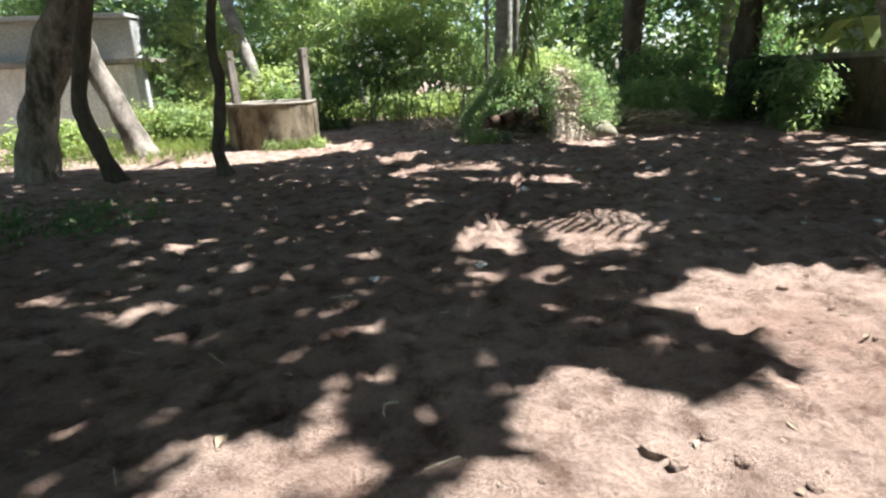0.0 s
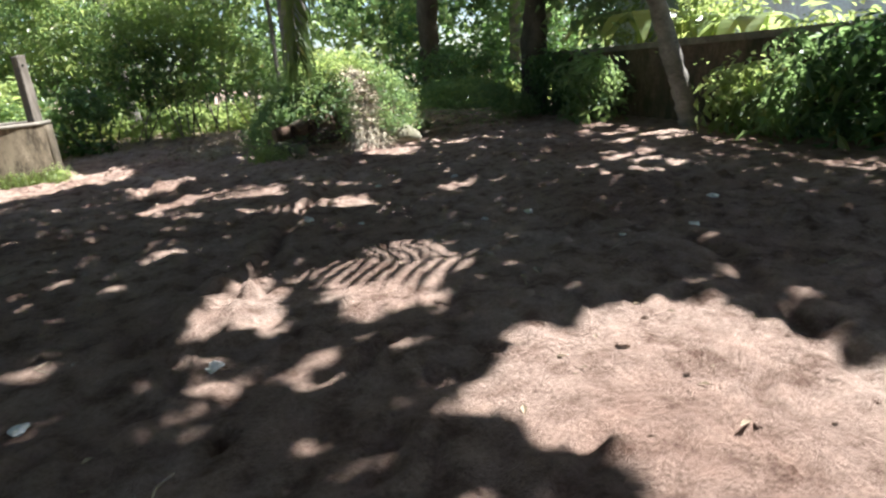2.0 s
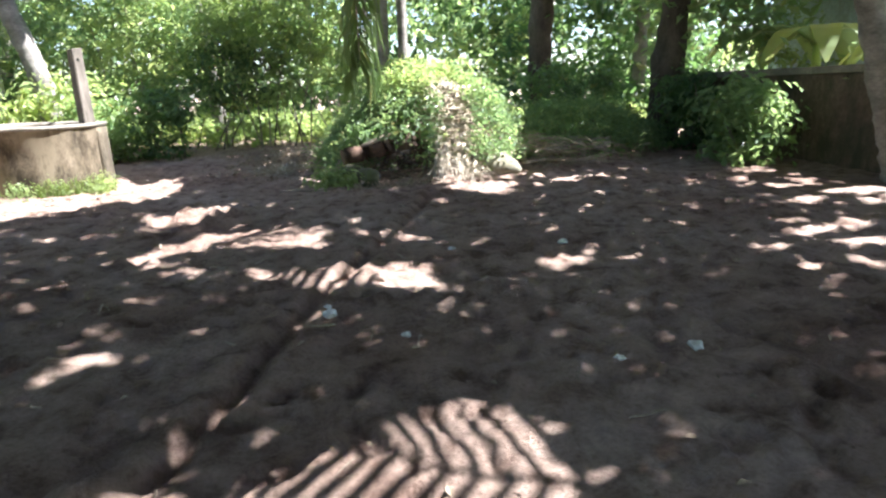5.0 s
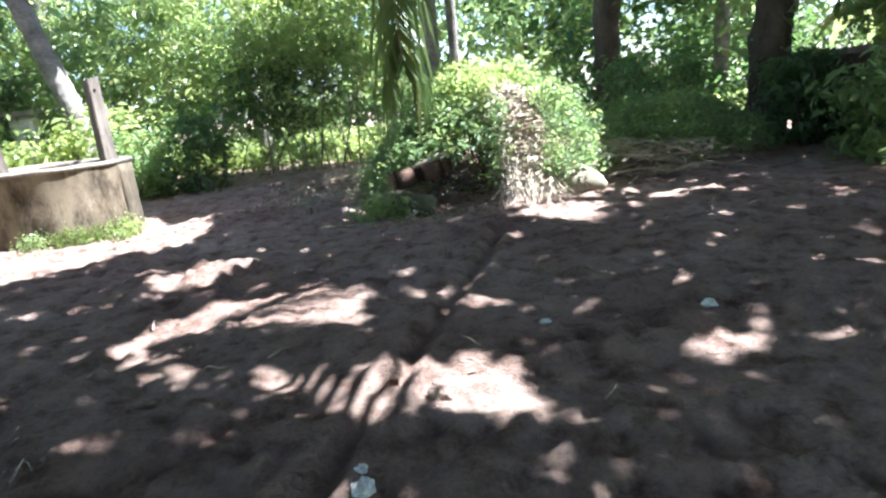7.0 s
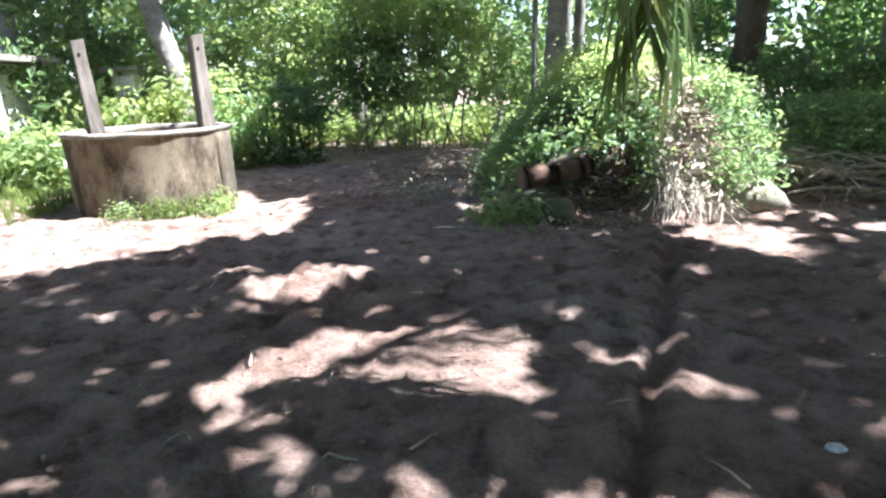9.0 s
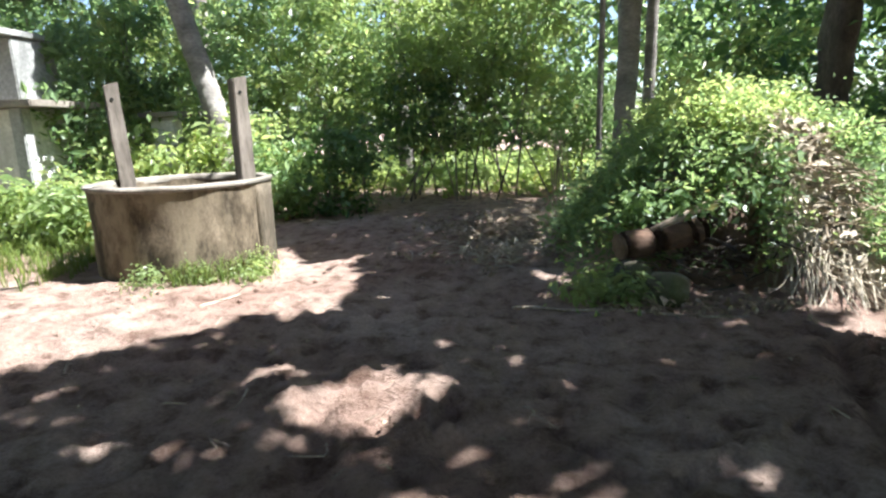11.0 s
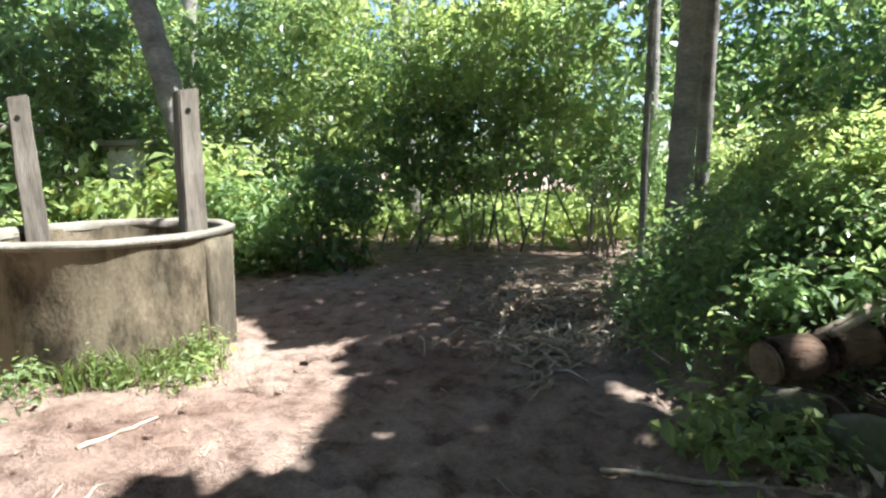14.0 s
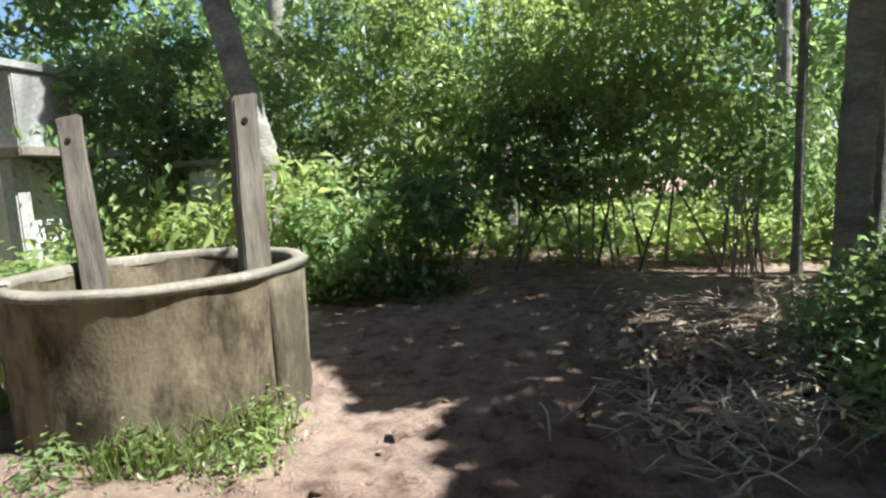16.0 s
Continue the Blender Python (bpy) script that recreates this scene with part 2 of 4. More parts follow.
def in_poly(px, py, poly):
    px, py = np.asarray(px), np.asarray(py)
    ins = np.zeros(px.shape, bool)
    for (x1, y1), (x2, y2) in zip(poly, poly[1:] + poly[:1]):
        hit = ((y1 > py) != (y2 > py)) & (px < (x2 - x1) * (py - y1) / (y2 - y1 + 1e-12) + x1)
        ins ^= hit
    return ins


# gaps in the crowns overhead: where sunlight reaches the ground
SUNNY = [
    [(-0.2, 1.6), (0.6, 2.7), (1.2, 2.35), (1.8, 2.6), (1.3, 3.4), (1.9, 4.15), (2.4, 4.3), (2.9, 4.1), (3.2, 3.9), (3.4, 2.8), (3.7, 1.8), (5, -3), (0, -3)],
    [(1.05, 4.75), (1.05, 5.7), (1.7, 6.25), (2.2, 5.9), (2.05, 5.45), (1.7, 4.75), (1.3, 4.6)],
    [(0.12, 4.85), (0.15, 5.3), (0.32, 5.7), (0.5, 5.85), (0.68, 5.4), (0.58, 4.9)],
    [(-9, 11.6), (-6, 11.2), (-3.3, 11.2), (-2.7, 11.9), (-2.2, 12.4), (-1.45, 12.65), (-1.6, 13.7), (-1.95, 14.9), (-2.6, 14.8), (-3.3, 15.6), (-4.4, 16.3), (-4.8, 20), (-7.4, 20.5), (-7.6, 17.2), (-17, 17.2), (-17, 12.5)],
    [(1.3, 15.0), (1.0, 16.6), (2.2, 17.4), (3.6, 17.0), (3.6, 14.3), (3.3, 13.1), (2.6, 13.1), (2.3, 13.7)],
    [(-12, 20.1), (2.6, 20.1), (3.2, 21.0), (4.5, 21.4), (5, 28), (-12, 28)],
    [(-0.8, 9.5), (-0.55, 9.95), (-0.05, 10.05), (0.5, 10.25), (1.06, 9.9), (0.97, 9.5), (0.56, 9.2), (-0.2, 9.3), (-0.4, 8.95)],
    [(0.85, 8.15), (1.1, 8.5), (1.5, 8.65), (1.75, 8.4), (1.85, 7.85), (1.5, 7.85)],
    [(2.9, 8.25), (3.0, 8.5), (3.35, 8.3), (3.2, 8.1)],
    [(2.6, 12.3), (3.05, 12.8), (3.9, 12.75), (3.6, 12.0), (3.36, 11.25), (3.1, 11.9)],
    [(-1.3, 10.75), (-1.05, 11.05), (-0.8, 11.15), (-0.5, 11.0), (-0.4, 10.75), (-0.75, 10.6)],
    [(3.2, 13.2), (3.2, 13.9), (4.2, 13.9), (4.2, 13.2)],
    [(-1.2, 1.8), (-1.2, 2.2), (-0.9, 2.2), (-0.3, 2.0), (-0.3, 1.7)],
]


def widened(poly, by):
    """The outline pushed outward by the reach of a leaf."""
    c = np.mean(poly, 0)
    return [tuple(np.array(q) + (np.array(q) - c) / np.linalg.norm(np.array(q) - c) * by) for q in poly]


SUNNY = [widened(q, 0.0 if i == 0 else 0.08) for i, q in enumerate(SUNNY)]
DAPPLED = [[(-4, 1.5), (-3.5, 5.5), (-1, 7.5), (1, 6.5), (1.2, 3.5), (0, 1.5)], [(-1.2, 8.2), (-1.2, 10.5), (1.8, 11), (2.3, 8), (1, 7.5)],
           [(-1.5, 9.0), (2, 9.2), (2, 8), (-1, 8)], [(2.4, 11), (2.4, 13), (5, 13), (5, 11)], [(4.2, 7), (4.5, 12.5), (9, 12.5), (8.5, 7)], [(-0.6, 16.3), (-0.6, 18.6), (2, 19), (1.6, 16.3)], [(-1.7, 10.3), (-1.7, 11.5), (0.6, 11.5), (0.6, 10.3)]]
SPECKLED = [[(0.35, 13.2), (0.2, 15.5), (3.5, 17.5), (4.2, 17.0), (4.2, 15.2), (4, 14), (2.6, 13.3)], [(7.4, 3.5), (7.2, 6.5), (7.9, 9.6), (7.6, 13.6), (10.5, 13.6), (10.5, 3.5)]]
FLECKED = [[(4.5, 7.8), (5.4, 8.6), (6.3, 9.1), (7.8, 7.6), (6.9, 7.0), (5.8, 7.5)], [(6.2, 12.2), (8.6, 12.2), (8.0, 9.5), (7.0, 9.6)], [(-0.4, 14.4), (0.9, 14.4), (1.3, 16.0), (1.9, 18.8), (-1.0, 18.8), (-0.6, 16.0)], [(2.7, 12.2), (2.7, 13.4), (5.5, 13.4), (5.5, 12.2)]]


def sunlit(px, py):
    """True where the ground at (px, py) lies under a gap in the crowns."""
    wob = np.array([noise.noise(Vector((a * 2.3, b * 2.3, 3))) for a, b in zip(px, py)]) * 0.16
    wob2 = np.array([noise.noise(Vector((a * 2.3, b * 2.3, 9))) for a, b in zip(px, py)]) * 0.16
    lit = np.zeros(len(px), bool)
    for poly in SUNNY:
        lit |= in_poly(px + wob, py + wob2, poly)
    dap = np.zeros(len(px), bool)
    for poly in DAPPLED:
        dap |= in_poly(px + wob, py + wob2, poly)
    spots = np.array([noise.noise(Vector((a * 2.6 + 7, b * 3.4, 1.5))) for a, b in zip(px, py)])
    spots = 0.8 * spots + 0.4 * np.array([noise.noise(Vector((a * 7.5, b * 9.0, 4.5))) for a, b in zip(px, py)])
    flk = np.zeros(len(px), bool)
    for poly in FLECKED:
        flk |= in_poly(px, py, poly)
    spk = np.zeros(len(px), bool)
    for poly in SPECKLED:
        spk |= in_poly(px, py, poly)
    return lit | (dap & (spots > 0.34)) | (flk & (spots > 0.08)) | (spk & (spots > -0.22))


def shade_of(p):
    k = p[:, 2] / SUN.z
    return p[:, 0] - SUN.x * k, p[:, 1] - SUN.y * k


def keep_gaps(p):
    """Leave out the leaves that would close the gaps over the sunlit ground."""
    x, y = shade_of(p)
    return p[~(sunlit(x, y) & (p[:, 2] > 2.6))]


# ---------------- ground ----------------
WELL = (-4.15, 14.7)
WELL_R = 1.08


def smooth01(a):
    a = max(0.0, min(1.0, a))
    return a * a * (3 - 2 * a)


def heap(x, y):
    """The overgrown earth heap."""
    u, v = (x - 2.55) / (2.5 if x > 2.55 else 1.92), (y - 15.4) / 2.45
    d = math.hypot(u, v) + 0.18 * noise.noise(Vector((x * 0.8, y * 0.8, 4)))
    h = 1.55 * smooth01((1.05 - d) / 0.8)
    h *= 1 - smooth01((13.95 - y) / 0.25) * smooth01((x - 1.0) / 0.2) * smooth01((2.75 - x) / 0.2)
    u, v = (x - 6.3) / 2.2, (y - 16.4) / 2.0
    return max(h, 0.75 * smooth01((1.0 - math.hypot(u, v)) / 0.8))


def groove(x, y, pts, width, depth):
    best = 9.0
    for (x1, y1), (x2, y2) in zip(pts, pts[1:]):
        dx, dy = x2 - x1, y2 - y1
        t = max(0, min(1, ((x - x1) * dx + (y - y1) * dy) / (dx * dx + dy * dy)))
        best = min(best, math.hypot(x - x1 - t * dx, y - y1 - t * dy))
    q = best / width
    return depth * (-math.exp(-q * q) + 0.3 * math.exp(-(q - 1.9) ** 2 * 1.2))


GROOVES = [([(2.44, 12.1), (1.97, 10.5), (1.44, 9.0), (1.16, 8.2), (0.9, 7.4), (0.6, 6.2), (0.3, 5.2)], 0.07, 0.075),
           ([(0.86, 8.24), (0.39, 8.0), (-0.02, 7.63), (-1.2, 7.0)], 0.07, 0.035),
           ([(3.6, 7.2), (3.9, 5.7), (3.85, 4.5), (3.55, 4.0), (3.0, 2.5)], 0.09, 0.045),
           ([(-1.45, 12.3), (-1.1, 11.2), (-0.9, 10.4), (-0.3, 9.6)], 0.12, 0.05)]


GROOVES = [(bend(p_, 4 * len(p_)).tolist(), w_, d_) for p_, w_, d_ in GROOVES]


def ground_z(x, y):
    z = 0.035 * noise.noise(Vector((x * 0.5, y * 0.5, 0))) + 0.018 * noise.noise(Vector((x * 1.9, y * 1.9, 5)))
    near = -7 < x < 10 and -2 < y < 19
    if near:
        z += 0.024 * noise.noise(Vector((x * 4.5, y * 4.5, 8))) + 0.024 * noise.noise(Vector((x * 9, y * 9, 2)))
        rub = smooth01((noise.noise(Vector((x * 0.7, y * 0.7, 21))) + 0.1) * 2.5)
        pit = noise.noise(Vector((x * 6, y * 6, 31)))
        z -= 0.06 * rub * max(0.0, pit - 0.15)
        for pts, w, d in GROOVES:
            z += groove(x, y, pts, w, d)
    if -9 < x < 0 and 11 < y < 18:
        edge = -2.9 + 0.10 * noise.noise(Vector((y * 1.7, 3, 6))) - 0.25 * max(0.0, 12.8 - y)
        z += 0.035 * smooth01((edge - x) / 0.09) * smooth01((y - 11.6) / 0.6) * smooth01((16.0 - y) / 0.8)
    z -= 0.07 * smooth01((2.6 - math.hypot(x - WELL[0], y - WELL[1])) / 1.2)
    rough = smooth01(1.6 - math.hypot((x + 0.7) / 0.7, (y - 10.9) / 0.42))
    if rough > 0:
        z += rough * (0.06 + 0.06 * noise.noise(Vector((x * 4, y * 4, 77))) + 0.08 * noise.noise(Vector((x * 9, y * 9, 70))) + 0.03 * noise.noise(Vector((x * 19, y * 19, 71))))
    rough = smooth01(1.6 - math.hypot((x - 0.32) / 0.26, (y - 5.3) / 0.5))
    if rough > 0:
        z += rough * (0.05 + 0.09 * noise.noise(Vector((x * 6, y * 6, 57))) + 0.06 * noise.noise(Vector((x * 13, y * 13, 50))))
    z += heap(x, y)
    return z


def build_ground():
    xs = np.concatenate([[-400, -150, -70, -40, -25, -18, -14, -11, -9], np.arange(-7.5, 9.5, 0.048), [10, 11, 12.5, 14, 17, 20, 25, 40, 70, 150, 400]])
    ys = np.concatenate([[-400, -150, -60, -30, -15, -8, -5, -3, -1.5, -0.5, 0.1, 0.4], np.arange(0.6, 19, 0.048), np.arange(19.1, 24, 0.3), [25, 27, 30, 34, 40, 60, 100, 180, 400]])
    nx, ny = len(xs), len(ys)
    verts = np.array([(x, y, ground_z(x, y) if abs(x) < 30 and -20 < y < 45 else 0.0) for y in ys for x in xs])
    r = np.random.default_rng(17)
    for _ in range(1900):
        cx, cy, a = r.uniform(-4, 7), r.uniform(0.8, 16), r.uniform(0, math.pi)
        L, W, dep = (0.13, 0.05, 0.035) if r.random() < 0.3 else (r.uniform(0.04, 0.12), r.uniform(0.04, 0.09), r.uniform(-0.03, 0.04))
        k = np.where((abs(verts[:, 0] - cx) < 0.4) & (abs(verts[:, 1] - cy) < 0.4))[0]
        dx, dy = verts[k, 0] - cx, verts[k, 1] - cy
        q = np.hypot((dx * math.cos(a) + dy * math.sin(a)) / L, (dy * math.cos(a) - dx * math.sin(a)) / W)
        verts[k, 2] += 1.15 * dep * (-np.exp(-q * q) + 0.5 * np.exp(-(q - 1.6) ** 2 * 3))
    i = np.arange(nx - 1)[None, :] + np.arange(ny - 1)[:, None] * nx
    faces = np.stack([i, i + 1, i + nx + 1, i + nx], -1).reshape(-1, 4)
    ob = part("ground", (verts, faces), M_SOIL, smooth=True)
    return tagged(ob, "bare reddish brown sandy soil with wheel ruts and footprints", "ground", kind="structure")


build_ground()

# ---------------- well ----------------
def lathe(profile, n, cx, cy, wobble=0.0):
    vs, fs = [], []
    m = len(profile)
    for k in range(n):
        a = 2 * math.pi * k / n
        for j, (r, z) in enumerate(profile):
            w = wobble * noise.noise(Vector((math.cos(a) * 2.5, math.sin(a) * 2.5, z * 3 + j)))
            vs.append((cx + (r + w) * math.cos(a), cy + (r + w) * math.sin(a), z + w * 0.6))
    for k in range(n):
        for j in range(m - 1):
            a, b = k * m + j, ((k + 1) % n) * m + j
            fs.append([a, b, b + 1, a + 1])
    return np.array(vs), fs


def post_mesh(h, w, d, hole_z):
    """A squared post with a worn, slanted top; the bored hole is not cut."""
    bm = bmesh.new()
    bmesh.ops.create_cube(bm, size=1, matrix=Matrix.Translation((0, 0, 0.5)))
    bmesh.ops.subdivide_edges(bm, edges=[e for e in bm.edges if abs(e.verts[0].co.z - e.verts[1].co.z) > 0.5], cuts=12)
    for v in bm.verts:
        t = v.co.z
        v.co.x *= w * (1.06 - 0.14 * t)
        v.co.y *= d * (1.06 - 0.14 * t)
        v.co.z = t * h + (0.04 * v.co.x / w if t > 0.99 else 0)
        v.co.x += 0.012 * noise.noise(Vector((v.co.x * 20, 1, t * 5)))
        v.co.y += 0.012 * noise.noise(Vector((v.co.y * 20, 4, t * 5)))
    bmesh.ops.bevel(bm, geom=[e for e in bm.edges if e.calc_face_angle(0) > 0.8], offset=0.012, segments=2, affect="EDGES")
    return bm


WELL_TOP = 1.06
well = thing("well", WELL[0], WELL[1], 0.1, "round plastered masonry well with two weathered upright posts", "well")
R = WELL_R
part("ring_wall", lathe([(R + 0.0, -0.3), (R, 0.2), (R - 0.005, 0.5), (R, WELL_TOP - 0.10), (R + 0.008, WELL_TOP - 0.06)], 72, *WELL, 0.02), M_PLASTER, well, "stained brown plastered ring wall", True)
part("rim", lathe([(R + 0.006, WELL_TOP - 0.062), (R + 0.026, WELL_TOP - 0.055), (R + 0.03, WELL_TOP - 0.014), (R + 0.018, WELL_TOP), (R - 0.075, WELL_TOP + 0.004), (R - 0.095, WELL_TOP - 0.015), (R - 0.095, WELL_TOP - 0.08)], 72, *WELL, 0.028), M_CONCRETE, well, "worn pale concrete rim", True)
part("inner_wall", lathe([(R - 0.093, WELL_TOP - 0.05), (R - 0.10, 0.4), (R - 0.10, -0.6)], 72, *WELL, 0.02), M_PLASTER, well, "", True)
def pilaster(a0, a1, n=10):
    """A plaster strip that stands proud of the ring wall."""
    vs, fs = [], []
    for i in range(n + 1):
        a = radians(a0 + (a1 - a0) * i / n)
        for j, z in enumerate(np.linspace(-0.3, WELL_TOP - 0.075, 9)):
            w = 0.012 * noise.noise(Vector((a * 9, 2, z * 4)))
            for r in (R - 0.04, R + (0.034 if 0 < i < n else 0.022) + w):
                vs.append((WELL[0] + r * math.cos(a), WELL[1] + r * math.sin(a), z))
    for i in range(n):
        for j in range(8):
            k = i * 18 + 2 * j
            fs.append([k + 1, k + 19, k + 21, k + 3])
            if i == 0:
                fs.append([k, k + 1, k + 3, k + 2])
            if i == n - 1:
                fs.append([k + 18, k + 20, k + 21, k + 19])
        fs.append([i * 18 + 16, i * 18 + 17, i * 18 + 35, i * 18 + 34])
    return np.array(vs), fs


part("pilaster", pilaster(-9, 14), M_PLASTER_WET, well, "dark stained plaster strip below the post", True)
part("water", lathe([(R - 0.12, -0.55), (0.01, -0.55)], 48, *WELL), M_WATER_BORE, well, "dark water far down the shaft")
for px_, py_, h, turn, lean in ((-5.04, 14.88, 2.36, 40, -1.5), (-3.24, 14.58, 2.34, 52, 0.8)):
    p = part("post", post_mesh(h, 0.19, 0.19, 1.8), M_POST, None, "weathered grey squared post with a bored hole")
    p.matrix_basis = pose(px_, py_, -0.06, 0, lean, turn)
    p.parent = well
    p.matrix_parent_inverse = Matrix.Translation(well.location).inverted()
    # solid near-black plug paints the darkness inside the bored hole
    hole = part("hole", tube([(-0.015, -0.094, 2.16), (-0.015, -0.070, 2.16)], [0.022, 0.022], 12), M_WATER_BORE, None)
    hole.parent = p

# ---------------- trees ----------------
def trunk_of(points, r0, r1, seed, sides=12, n=26, rough=0.35, rings=0.0):
    pts = bend(points, n)
    rad = [r0 + (r1 - r0) * (i / (n - 1)) ** 0.8 + (0.35 * r0 * max(0, 1 - i / (0.1 * n)) if i < 0.1 * n else 0) for i in range(n)]
    return tube(pts, rad, sides, rough, seed, rings)


CANOPY = {}


def tree(x, y, points, r0, r1, bark, label, seed, group="", rings=0.0):
    t = thing("tree", x, y, ground_z(x, y), label, "tree", group)
    part("trunk", trunk_of([(x + a, y + b, ground_z(x, y) - 0.1 + c) for a, b, c in points], r0, r1, seed, rings=rings, n=60 if rings else 26), bark, t, "", True)
    end = points[-1]
    CANOPY[len(CANOPY)] = (t, (x + end[0], y + end[1], end[2]), seed)
    return t


tree(-7.15, 10.1, [(0, 0, 0), (0.2, 0, 0.9), (0.65, 0, 2.0), (1.35, 0, 3.2), (2.1, 0.2, 4.8), (2.6, 0.4, 6.5)], 0.31, 0.25, M_BARK, "thick leaning tree with smooth grey bark", 1)
tree(-5.5, 9.75, [(0, 0, 0), (-0.25, 0, 0.7), (-0.4, 0, 1.4), (-0.2, 0, 2.2), (0.1, 0, 3.2), (0.6, 0.2, 6)], 0.16, 0.10, M_BARK_DARK, "slim crooked tree with dark bark", 2)
tree(-6.55, 12.8, [(0, 0, 0), (-0.4, 0, 1.2), (-0.85, 0, 2.5), (-1.3, 0.2, 4.5), (-1.4, 0.2, 7)], 0.26, 0.17, M_BARK, "leaning tree with rough sunlit bark", 3)
tree(-3.65, 9.8, [(0, 0, 0), (-0.1, 0, 0.5), (-0.02, 0, 1.0), (0.08, 0, 1.7), (0.05, 0, 2.4), (0.4, 0.2, 4.2)], 0.12, 0.07, M_BARK_DARK, "thin young tree with dark mossy bark", 4)
tree(8.9, 17.4, [(0, 0, 0), (0.1, 0, 2), (0.2, 0, 4), (0.3, 0, 7.5)], 0.42, 0.28, M_BARK_DARK, "broad tree with dark bark", 5)
tree(7.7, 23.5, [(0, 0, 0), (0.0, 0, 3), (0.2, 0, 8)], 0.45, 0.32, M_BARK_DARK, "broad tree with dark bark", 6)
tree(9.15, 10.9, [(0, 0, 0), (-0.4, 0, 1.0), (-1.05, 0, 2.6), (-2.0, 0, 5.0), (-2.6, 0, 8.5)], 0.19, 0.15, M_PALM, "leaning coconut palm with ringed grey trunk", 7, rings=0.05)
# three trees out of view, added to carry the shading crowns
tree(12.5, 4.0, [(0, 0, 0), (-0.2, 0, 3), (-0.4, 0.3, 7)], 0.3, 0.2, M_BARK, "unseen tall tree with grey bark, added for shade", 8)
tree(7.5, -5.0, [(0, 0, 0), (-0.2, 0.2, 3), (-0.4, 0.3, 7)], 0.3, 0.2, M_BARK, "unseen tall tree with grey bark, added for shade", 9)
tree(-7.0, -2.5, [(0, 0, 0), (0.3, 0.2, 3), (0.8, 0.6, 7)], 0.3, 0.2, M_BARK, "unseen tall tree with grey bark, added for shade", 10)


def canopy():
    """One unseen roof of added crowns, shared among the trees; gaps over the sunlit ground."""
    r = np.random.default_rng(3)
    n = 210000
    gx, gy = r.uniform(-16, 12, n), r.uniform(-7, 20.6, n)
    h = r.uniform(5.6, 8.5, n)
    ok = ~sunlit(gx, gy)
    ok &= ~((gx > 9.5) & (gy > 3))
    gx, gy, h = gx[ok], gy[ok], h[ok]
    p = np.stack([gx + SUN.x / SUN.z * h, gy + SUN.y / SUN.z * h, h], 1)
    tops = np.array([c[1][:2] for c in CANOPY.values()])
    who = np.argmin(((p[:, None, :2] - tops[None]) ** 2).sum(-1), 1)
    for k, (t, top, seed) in CANOPY.items():
        q = p[who == k]
        if len(q) < 50:
            continue
        part("crown", leaves(q, 0.26, 0.45, 0.6, seed), M_LEAF_CANOPY, t)
        for j in range(7):
            e = q[r.integers(len(q))]
            mid = (np.array(top) * 0.5 + e * 0.5) + np.array([0, 0, 0.3])
            part("limb", tube(bend([top, mid, e], 8), np.linspace(0.09, 0.02, 8), 6, 0.2, j), M_BARK, t, "", True)


canopy()

# ---------------- coconut palms and background trunks ----------------
def palm(x, y, points, r0, r1, seed, label):
    t = thing("coconut_palm", x, y, 0, label, "palm tree", "palms in the grove")
    part("trunk", trunk_of([(x + a, y + b, c - 0.1) for a, b, c in points], r0, r1, seed, 12, 70, 0.12, 0.06), M_PALM, t, "", True)
    top = points[-1]
    fr = []
    for k in range(11):
        fr.append(frond_at((x + top[0], y + top[1], top[2]), 2 * math.pi * k / 11 + seed, 3.6, 0.9 - 0.16 * (k % 5), seed * 20 + k))
    part("crown", join(fr), M_FROND, t)
    return t


def frond_at(base, az, length, rise, seed, step=30):
    """A feather frond: a drooping midrib with leaflets on both sides."""
    r = np.random.default_rng(seed)
    vs, fs = [], []
    d = np.array([math.cos(az), math.sin(az), 0])
    side = np.array([-d[1], d[0], 0])
    line = [np.array(base) + d * length * s * (1 - 0.25 * s) + np.array([0, 0, length * (rise * s - 1.0 * s * s)]) for s in np.linspace(0, 1, step)]
    for i in range(step - 1):
        for sg in (-1, 1):
            L = length * 0.2 * math.sin(math.pi * (0.12 + 0.85 * i / step)) * r.uniform(0.8, 1.15)
            b = line[i]
            e = b + (side * sg * 0.6 + d * 0.35 + np.array([0, 0, -0.75])) * L
            w = (line[i + 1] - b) * 0.5
            n = len(vs)
            vs += [b, b + w, (b + e) / 2 + w * 0.6 + np.array([0, 0, 0.02]), e]
            fs += [[n, n + 1, n + 2], [n, n + 2, n + 3]]
        n = len(vs)
        wd = side * 0.018
        vs += [line[i] - wd, line[i] + wd, line[i + 1] + wd, line[i + 1] - wd]
        fs += [[n, n + 1, n + 2, n + 3]]
    return np.array(vs), fs


palm(-5.6, 18.6, [(0, 0, 0), (-0.15, 0, 2), (-0.7, 0, 4.2), (-2.9, 0, 13)], 0.26, 0.17, 1, "leaning coconut palm with pale ringed trunk")
palm(2.05, 19.25, [(0, 0, 0), (0.03, 0, 2), (0.1, 0, 5), (0.2, 0, 22)], 0.21, 0.17, 2, "tall coconut palm with rough grey trunk")
palm(2.7, 20.4, [(0, 0, 0), (0.05, 0, 4), (0.2, 0, 22)], 0.13, 0.1, 3, "slim tall palm with grey trunk")
palm(-2.9, 23.5, [(0, 0, 0), (-0.3, 0, 4), (-0.8, 0, 22)], 0.24, 0.18, 4, "tall coconut palm with rough grey trunk")
